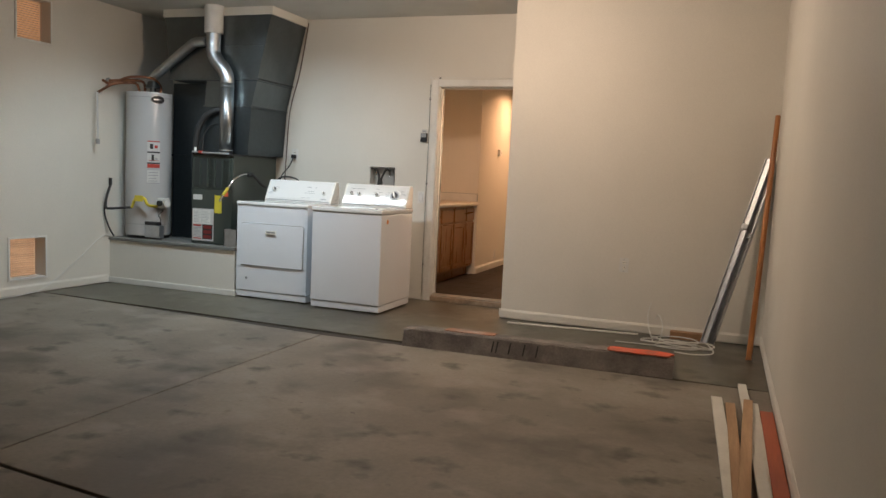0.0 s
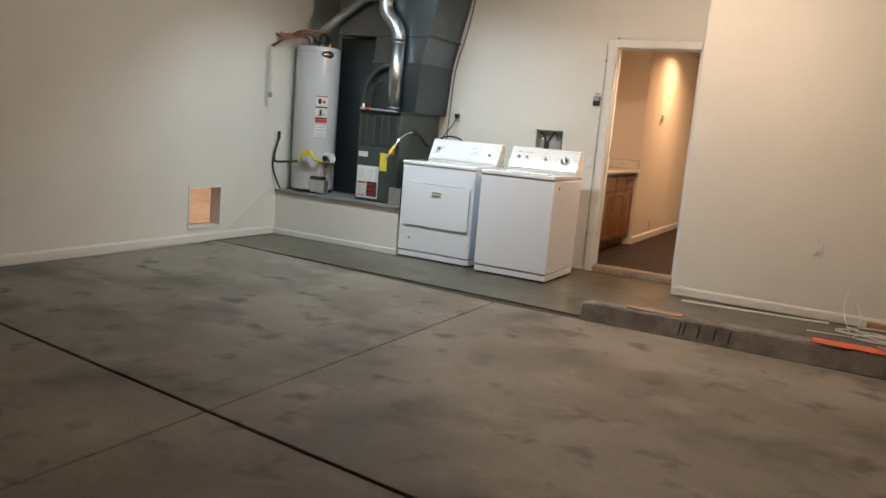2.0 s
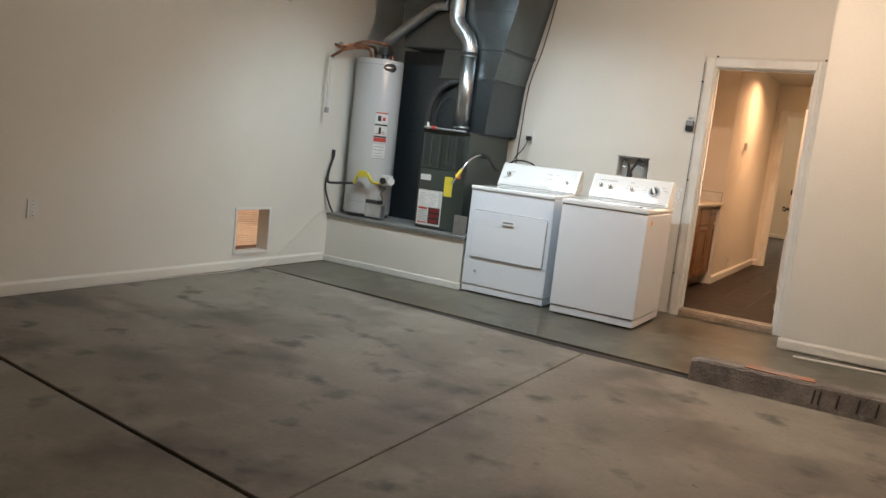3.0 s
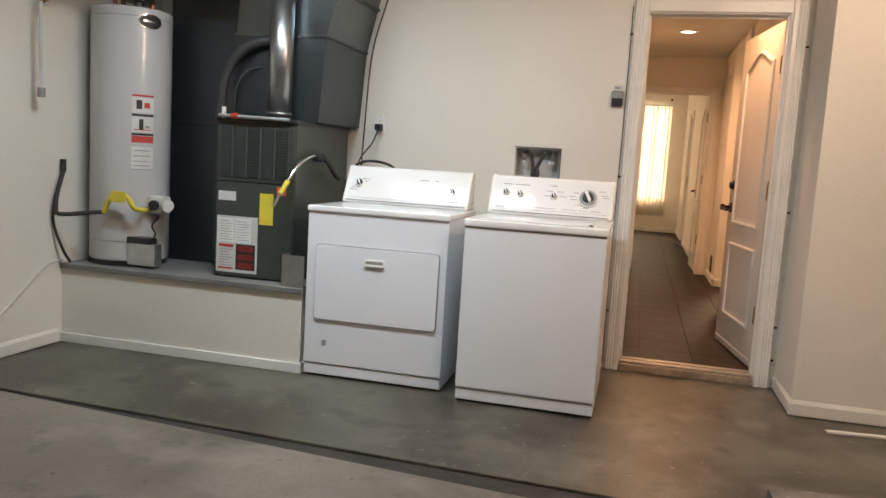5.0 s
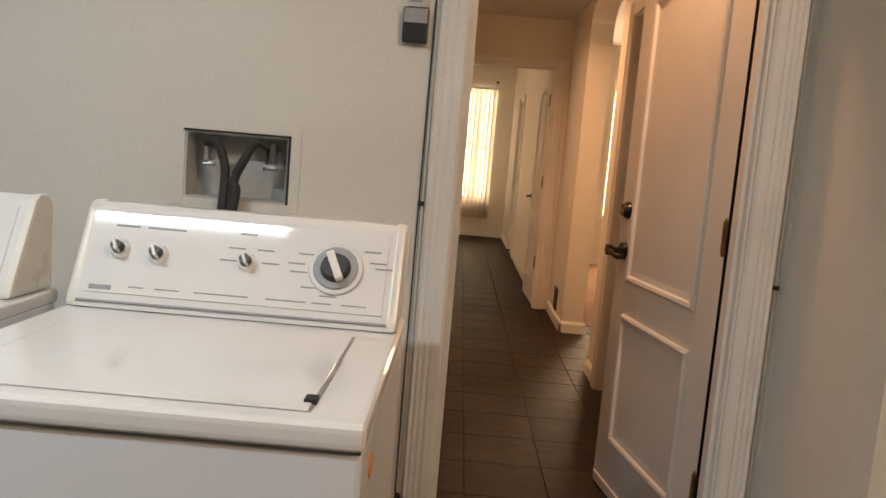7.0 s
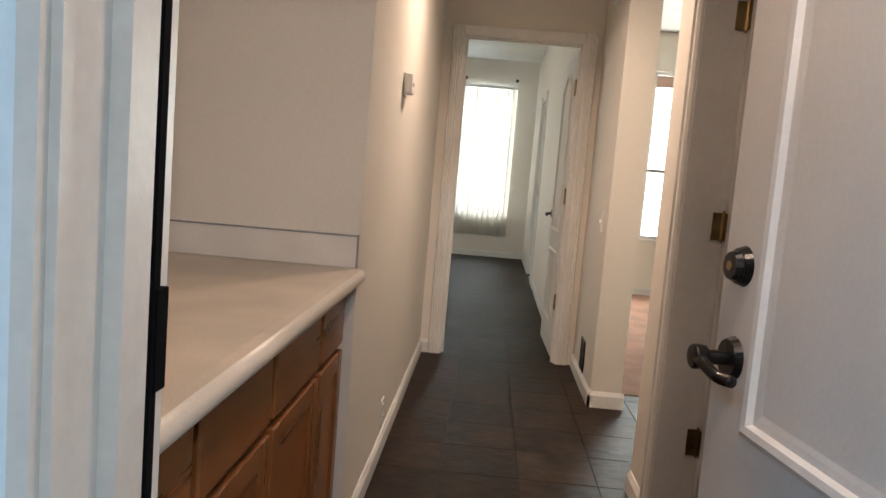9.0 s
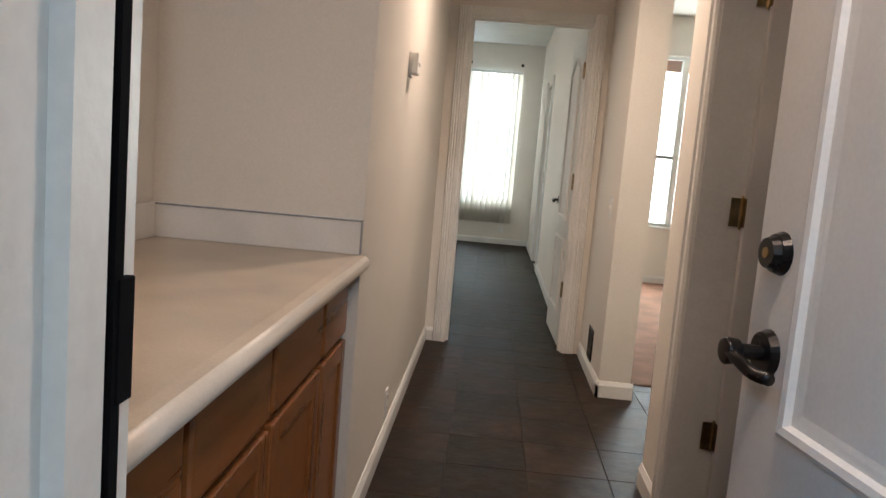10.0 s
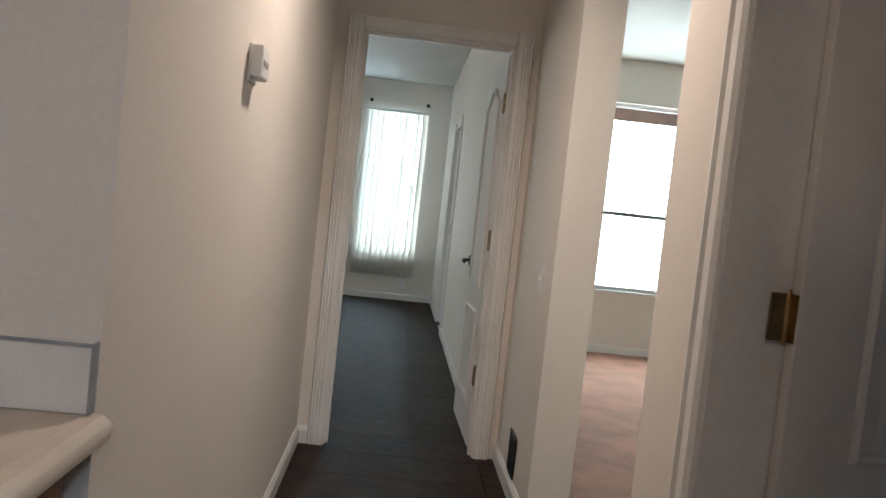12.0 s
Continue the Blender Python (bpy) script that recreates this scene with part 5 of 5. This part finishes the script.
def garage_door():
    t = thing("garage_entry_door", (0.75, 0.13, FZ), "open white moulded two-panel door with dark bronze locks", "door")
    w, h, th = 0.80, 2.0, 0.040
    ang = math.degrees(math.atan2(0.818, -0.131))           # leaf direction
    m = Matrix.Translation((0.748, 0.135, FZ + 0.012)) @ pose(0, 0, 0, 0, 0, ang) @ Matrix.Diagonal((1, -1, 1, 1))
    leaf = panel_leaf(t, w, h, th, m, True, (-1, 1))

    def at(u, d, v):
        return m @ Vector((u, d, v))

    uk = w - 0.065
    for z, r, name in ((1.055, 0.033, "deadbolt"), (0.905, 0.036, "knob")):
        for s, y0 in ((-1, 0), (1, th)):
            rose = part(name, rod(at(uk, y0, z), at(uk, y0 + s * 0.012, z), r, r * 0.86, 24), BRONZE, t, "dark bronze " + name)
            if name == "deadbolt":
                part("cylinder", rod(at(uk, y0 + s * 0.012, z), at(uk, y0 + s * 0.024, z), 0.026, 0.022, 20), BRONZE, rose)
                part("key_face", rod(at(uk, y0 + s * 0.024, z), at(uk, y0 + s * 0.0255, z), 0.008, seg=14), BRASS, rose)
            else:
                part("neck", rod(at(uk, y0 + s * 0.012, z), at(uk, y0 + s * 0.05, z), 0.012, seg=14), BRONZE, rose)
                kb = merged(rod(at(uk, y0 + s * 0.045, z), at(uk, y0 + s * 0.070, z), 0.019, 0.021, 24, 0.006),
                            tube([at(uk, y0 + s * 0.060, z), at(uk - 0.03, y0 + s * 0.062, z - 0.004), at(uk - 0.07, y0 + s * 0.058, z - 0.014), at(uk - 0.105, y0 + s * 0.052, z - 0.012)], 0.0095, 10))
                part("handle", kb, BRONZE, rose, "curved bronze lever", True)
    for z in (0.385, 1.108, 1.82):
        hinge_at(t, (0.738, 0.128, z), (0, -0.032))
        g = box(-0.001, 0.0005, 0.004, 0.036, z - FZ - 0.012 - 0.045, z - FZ - 0.012 + 0.045)
        g.transform(m)
        part("hinge_leaf", g, BRASS, t, "brass hinge leaf")
    g = box(0.01, w - 0.01, 0.002, th - 0.002, -0.010, 0.0)
    g.transform(m)
    part("sweep", g, WHITEP, t, "white door sweep")
    g = box(0.01, w - 0.01, -0.006, 0.0, 0.0, 0.035, 0.002)
    g.transform(m)
    part("sweep_rail", g, WHITEP, t)


garage_door()
# weatherstrip and strike plates on the lining
ws = structure("weatherstrip", merged(box(0.0, 0.005, 0.102, 0.112, FZ, DZ - 0.01), box(DX1 - 0.006, DX1, 0.063, 0.105, FZ, DZ - 0.01)), FOAM, "black weatherstrip")
sp = thing("strike_plate", (0.0, 0.11, 1.07), "dark metal strike plate on the door lining", "strike plate")
part("plate", box(0.0004, 0.0062, 0.106, 0.124, 1.077, 1.148, 0.001), FOAM, sp)


def hall_door():
    t = thing("hall_door", (0.71, HE + 0.13, FZ), "open white moulded interior door with a dark lever", "door")
    w, h, th = 0.70, 1.985, 0.036
    m = Matrix.Translation((0.702, HE + 0.128, FZ + 0.012)) @ pose(0, 0, 0, 0, 0, 91.5) @ Matrix.Diagonal((1, -1, 1, 1))
    panel_leaf(t, w, h, th, m, True, (-1,))
    p = m @ Vector((w - 0.06, 0, 0.91))
    rose = part("lever_rose", rod(p, p + Vector((-0.012, 0, 0)), 0.028, seg=20), BRONZE, t, "dark bronze lever")
    part("lever", tube([p + Vector((-0.012, 0, 0)), p + Vector((-0.045, -0.005, 0)), p + Vector((-0.05, -0.05, -0.004)), p + Vector((-0.048, -0.10, -0.006))], 0.009, 10), BRONZE, rose)
    for z in (0.44, 1.13, 1.82):
        hinge_at(t, (0.700, HE + 0.125, z), (0, -0.03))
    for z, s in ((0.62, 0.0), (0.75, 0.02)):
        part("scuff_tag", box(0.699, 0.7015, HE + 0.20 + s, HE + 0.26 + s, z, z + 0.06, 0.001), PAPER, t, "torn white sticker")


hall_door()


def closet_door():
    t = thing("closet_door", (RW, CD1, FZ), "white panel door standing open into the dark closet", "door")
    w, h, th = CD1 - CD0 - 0.038, CDZ - FZ - 0.03, 0.034
    m = Matrix.Translation((RW - 0.010, CD1 - 0.020 - th, FZ + 0.01)) @ pose(0, 0, 0, 0, 0, -2)
    panel_leaf(t, w, h, th, m, True, (-1, 1))
    for z in (0.40, 1.128, 1.80):
        hinge_at(t, (RW - 0.016, CD1 - 0.026, z), (-0.034, 0))
        part("hinge_leaf", box(RW - 0.0125, RW - 0.0105, CD1 - 0.052, CD1 - 0.026, z - 0.045, z + 0.045), BRASS, t, "brass hinge leaf")
    p = m @ Vector((w - 0.06, 0, 0.91))
    part("knob", merged(rod(p, p + Vector((0, -0.012, 0)), 0.03, seg=20), rod(p + Vector((0, -0.012, 0)), p + Vector((0, -0.06, 0)), 0.012, 0.026, 16, 0.004)), BRONZE, t, "dark bronze knob")


closet_door()


def outside_door():
    y0, y1, z0, z1 = ODOOR
    t = thing("outside_door", (0.80, y0, FZ), "white outside door standing slightly ajar", "door")
    m = Matrix.Translation((0.800, y0 + 0.075, FZ + 0.01)) @ pose(0, 0, 0, 0, 0, 91)
    panel_leaf(t, 0.70, 2.0, 0.04, m @ Matrix.Diagonal((1, -1, 1, 1)), False, (-1,))
    part("lock_edge", box(0.735, 0.75, y0 - 0.02, y0 + 0.0, 1.02, 1.14, 0.002), BRASS, t, "brass latch plate")


outside_door()
for y0, y1 in ((ODOOR[0] - 0.07, ODOOR[0]), (ODOOR[1], ODOOR[1] + 0.07)):
    structure("trim_outside_door", box(0.739, 0.7552, y0, y1, FZ, 2.17, 0.004), TRIM, "white painted door casing")


def cabinets():
    ys = [0.15, 0.675, 1.08, 1.505, 1.82]
    xf = -0.172
    for a, b in zip(ys, ys[1:]):
        t = thing("base_cabinet", (-0.45, (a + b) / 2, FZ), "brown oak base cabinet with a drawer over a door", "cabinet", "cabinets under the counter")
        part("body", box(-0.745, xf - 0.020, a + 0.0005, b - 0.0005, FZ + 0.10, 0.895), OAK, t)
        part("toe_kick", box(-0.745, xf - 0.075, a + 0.0005, b - 0.0005, FZ, FZ + 0.0995), OAK, t)
        d = part("drawer_front", box(xf - 0.019, xf, a + 0.013, b - 0.013, 0.712, 0.862, 0.012, 3), OAKH, t, "plain oak drawer front")
        n = 2 if b - a > 0.5 else 1
        for k in range(n):
            c0 = a + 0.013 + k * (b - a - 0.020) / n
            c1 = c0 + (b - a - 0.026 - (0.006 if n > 1 else 0)) / n
            z0, z1, fr = FZ + 0.125, 0.694, 0.052
            door = part("door", box(xf - 0.0195, xf - 0.012, c0 + 0.004, c1 - 0.004, z0 + 0.004, z1 - 0.004, 0.002), OAK, t, "framed oak door")
            for u in (c0, c1 - fr):
                part("stile", box(xf - 0.019, xf, u, u + fr, z0, z1, 0.005), OAK, door)
            part("rail", box(xf - 0.018, xf - 0.001, c0 + fr, c1 - fr, z0, z0 + fr, 0.003), OAKH, door)
            part("rail", box(xf - 0.018, xf - 0.001, c0 + fr, c1 - fr, z1 - fr, z1, 0.003), OAKH, door)
            part("panel", box(xf - 0.0118, xf - 0.009, c0 + fr, c1 - fr, z0 + fr, z1 - fr, 0.002), OAK, door)


cabinets()
ct = thing("countertop", (-0.42, 0.98, 0.90), "beige laminate countertop, its rolled front edge lightened as a highlight", "countertop")
ze = 0.934
nose = [(-0.754, 0.897), (-0.150, 0.890), (-0.135, 0.891), (-0.126, 0.899), (-0.1225, 0.911), (-0.126, 0.922), (-0.137, 0.931), (-0.156, ze), (-0.754, ze)]
part("top", prism([(x, z) for x, z in nose], "y", 0.136, 1.826), LAMINATE, ct)
# same laminate as the top, made lighter to paint the highlight along the nose
part("front_edge", loft([[(x + 0.0012, y, z) for x, z in nose[1:7]] + [(x - 0.004, y, z) for x, z in nose[6:0:-1]] for y in (0.136, 1.826)]), mat("rolled_edge_highlight", (0.68, 0.63, 0.54), 0.34, var=0.06, scale=5, fine=180, bump=0.02), ct, "rolled edge, lightened as its highlight", True)
bs = thing("backsplash", (-0.45, 1.82, ze), "pale laminate backsplash along the counter", "backsplash")
part("end_splash", box(-0.753, -0.150, 1.808, 1.8265, ze + 0.0005, 1.032, 0.003), SPLASH, bs)
part("side_splash", box(-0.7535, -0.736, 0.136, 1.807, ze + 0.0005, 1.032, 0.003), SPLASH, bs)
part("caulk_line", box(-0.750, -0.152, 1.8055, 1.8078, 1.0265, 1.0315), INK, bs)
part("end_line", box(-0.1515, -0.1485, 1.8058, 1.826, ze + 0.001, 1.032), INK, bs)


def thermostat():
    x, y, z = HL, 2.62, 1.548
    t = thing("thermostat", (x, y, z), "white wall thermostat in the hall", "thermostat")
    part("back_plate", box(x + 0.0005, x + 0.008, y - 0.03, y + 0.05, z - 0.04, z + 0.05, 0.003), WHITEP, t)
    part("cover", box(x + 0.008, x + 0.036, y - 0.042, y + 0.046, z - 0.03, z + 0.045, 0.006), WHITEP, t)
    part("dial_slot", box(x + 0.0365, x + 0.0375, y - 0.03, y + 0.03, z + 0.0, z + 0.012), INK, t)


thermostat()
wall_plate("wall_outlet", (HL, 2.665, 0.232), "x", 1, "outlet", "white wall outlet low in the hall")
wall_plate("light_switch", (HR, 3.815, 1.03), "x", -1, "toggle", "white toggle light switch in the hall", cat="switch")
wall_plate("wall_outlet", (0.362, FY, 0.27), "y", -1, "outlet", "white wall outlet under the window")
ch = thing("door_chime", (HR, 3.93, 2.245), "small white door chime high on the wall", "chime")
part("box", box(HR - 0.03, HR - 0.0005, 3.88, 3.98, 2.20, 2.29, 0.005), WHITEP, ch)
rg = thing("return_grille", (HR, 4.01, 0.16), "dark metal floor-level air grille", "grille")
part("backing", box(HR - 0.004, HR - 0.0005, 3.94, 4.08, 0.165, 0.325), BLACK, rg)
part("frame", merged(box(HR - 0.009, HR - 0.004, 3.93, 3.945, 0.155, 0.335), box(HR - 0.009, HR - 0.004, 4.075, 4.09, 0.155, 0.335), box(HR - 0.009, HR - 0.004, 3.945, 4.075, 0.155, 0.17), box(HR - 0.009, HR - 0.004, 3.945, 4.075, 0.32, 0.335)), BRONZE, rg)
for k in range(9):
    z = 0.178 + 0.0155 * k
    part("slat", box(HR - 0.010, HR - 0.005, 3.945, 4.075, z, z + 0.006), BRONZE, rg)

for x, y in ((0.33, 2.85), (0.47, 0.36)):
    dl = thing("downlight", (x, y, HC), "round recessed ceiling downlight, lit", "ceiling light")
    ringb = bmesh.new()
    n = 32
    vs = [[ringb.verts.new((x + r * math.cos(2 * math.pi * k / n), y + r * math.sin(2 * math.pi * k / n), z)) for k in range(n)] for r, z in ((0.09, HC - 0.001), (0.086, HC - 0.008), (0.066, HC - 0.010), (0.064, HC - 0.001))]
    for a, b in zip(vs, vs[1:]):
        for k in range(n):
            ringb.faces.new((a[k], a[(k + 1) % n], b[(k + 1) % n], b[k]))
    part("trim_ring", ringb, WHITEP, dl)
    part("lens", rod((x, y, HC - 0.004), (x, y, HC - 0.001), 0.064, seg=28), DOWNG, dl, "glowing lens")


def window(name, x0, x1, y, z0, z1, uprights, rails, label):
    """A window in a wall that faces -y, with an outer frame, mullions, rails, panes and a sill."""
    t = tagged(new(name), label, "window", kind="structure")
    fr = 0.035
    part("window_frame", merged(box(x0, x0 + fr, y + 0.05, y + 0.11, z0, z1, 0.003), box(x1 - fr, x1, y + 0.05, y + 0.11, z0, z1, 0.003), box(x0 + fr, x1 - fr, y + 0.05, y + 0.11, z0, z0 + fr, 0.003), box(x0 + fr, x1 - fr, y + 0.05, y + 0.11, z1 - fr, z1, 0.003)), TRIM, t)
    for u in uprights:
        part("mullion", box(u - 0.032, u + 0.032, y + 0.048, y + 0.112, z0 + fr, z1 - fr, 0.003), TRIM, t)
    for v in rails:
        part("rail", box(x0 + fr, x1 - fr, y + 0.055, y + 0.105, v - 0.018, v + 0.018, 0.003), GREYM, t)
    edges = [x0 + fr, *uprights, x1 - fr]
    for a, b in zip(edges, edges[1:]):
        g = part("pane", box(a + 0.003, b - 0.003, y + 0.078, y + 0.082, z0 + fr + 0.002, z1 - fr - 0.002), GLASS, t)
        g.visible_shadow = False
    part("window_sill", box(x0 - 0.02, x1 + 0.02, y - 0.02, y + 0.05, z0 - 0.02, z0 + 0.0, 0.004), TRIM, t)


window("window_1", *WIN1[:2], FY, *WIN1[2:], [], [1.5], "far room window behind blinds")
w3 = tagged(new("window_3"), "wide side window of the far room", "window", kind="structure")
part("window_frame", merged(box(-2.28, -2.22, WIN3[0], WIN3[0] + 0.035, WIN3[2], WIN3[3], 0.003), box(-2.28, -2.22, WIN3[1] - 0.035, WIN3[1], WIN3[2], WIN3[3], 0.003), box(-2.28, -2.22, WIN3[0] + 0.035, WIN3[1] - 0.035, WIN3[2], WIN3[2] + 0.035, 0.003), box(-2.28, -2.22, WIN3[0] + 0.035, WIN3[1] - 0.035, WIN3[3] - 0.035, WIN3[3], 0.003)), TRIM, w3)
pane3 = part("pane", box(-2.252, -2.248, WIN3[0] + 0.037, WIN3[1] - 0.037, WIN3[2] + 0.037, WIN3[3] - 0.037), GLASS, w3)
pane3.visible_shadow = False
window("window_2", *WIN2[:2], LY, *WIN2[2:], [2.085], [1.40], "living room window with a white mullion")


def blinds():
    t = thing("vertical_blind", (0.10, FY - 0.06, 2.42), "pale vertical vane blinds across the bright window", "blinds")
    part("head_rail", box(-0.30, 0.48, FY - 0.085, FY - 0.035, 2.40, 2.435, 0.004), WHITEP, t)
    n = 11
    for k in range(n):
        x = -0.265 + k * 0.071
        a = radians(38 + 9 * math.sin(k * 1.7))
        c, s = math.cos(a) * 0.042, math.sin(a) * 0.042
        secs = []
        for z in (0.36, 0.9, 1.6, 2.40):
            secs.append([(x - c, FY - 0.06 - s, z), (x - c * 0.3, FY - 0.06 - s * 0.3 - 0.005, z), (x + c * 0.3, FY - 0.06 + s * 0.3 - 0.005, z), (x + c, FY - 0.06 + s, z),
                         (x + c, FY - 0.059 + s, z), (x + c * 0.3, FY - 0.059 + s * 0.3 - 0.005, z), (x - c * 0.3, FY - 0.059 - s * 0.3 - 0.005, z), (x - c, FY - 0.059 - s, z)])
        part("vane", loft(secs), BLIND, t)


blinds()
for x in (-0.245, 0.464):
    bk = thing("rod_bracket", (x, FY, 2.527), "small dark curtain rod bracket on the wall", "bracket", "rod brackets")
    part("arm", merged(rod((x, FY - 0.0005, 2.527), (x, FY - 0.05, 2.527), 0.008, seg=10), rod((x, FY - 0.0005, 2.527), (x, FY - 0.006, 2.527), 0.022, seg=16)), BRONZE, bk)
dc = thing("power_cord", (0.70, 8.0, FZ), "dark cord lying on the tiles by the outside door", "cord")
part("cord", tube([(0.74, 7.4, FZ + 0.01), (0.70, 7.6, FZ + 0.03), (0.66, 7.8, FZ + 0.006), (0.69, 8.0, FZ + 0.006), (0.63, 8.15, FZ + 0.02)], 0.006, 6), RUBBER, dc)

# outside: porch roof over the living room window, garden wall beyond the vents
structure("porch_roof", box(0.9, 6.0, LY + 1.6, LY + 1.75, 2.45, 3.0), STUCCO, "orange-brown porch roof outside")
structure("garden_wall", box(-9.2, -9.0, -12, 6, -0.12, 5.0), STUCCO, "orange-brown stucco garden wall")

# ---- floor tiles ----
TW, TL = 0.312, 0.309
tm = None
house = bpy.data.objects["floor_house"]
near = []
for i in range(-8, 14):
    for k in range(0, 36):
        x, y = 0.425 + TW * i + TW / 2, 2.848 + TL * (k - 9) + TL / 2
        inside = (-0.16 < x < 1.05 and 0.0 < y < 4.7) or (-0.75 < x < 0.9 and 4.4 < y < 10.6) or (0.95 < x < 2.6 and 2.4 < y < 4.0)
        if inside:
            near.append((x, y))
for x, y in near[:320]:
    if tm is None:
        b = box(-TW / 2 + 0.0014, TW / 2 - 0.0014, -TL / 2 + 0.0014, TL / 2 - 0.0014, -0.012, 0.0, 0.0012, 1)
        ob = part("tile", b, TILE, house)
        tm = ob.data
    else:
        ob = new("tile", tm)
        ob.parent = house
    ob.matrix_basis = pose(x, y, FZ, random.uniform(-0.08, 0.08), random.uniform(-0.08, 0.08))
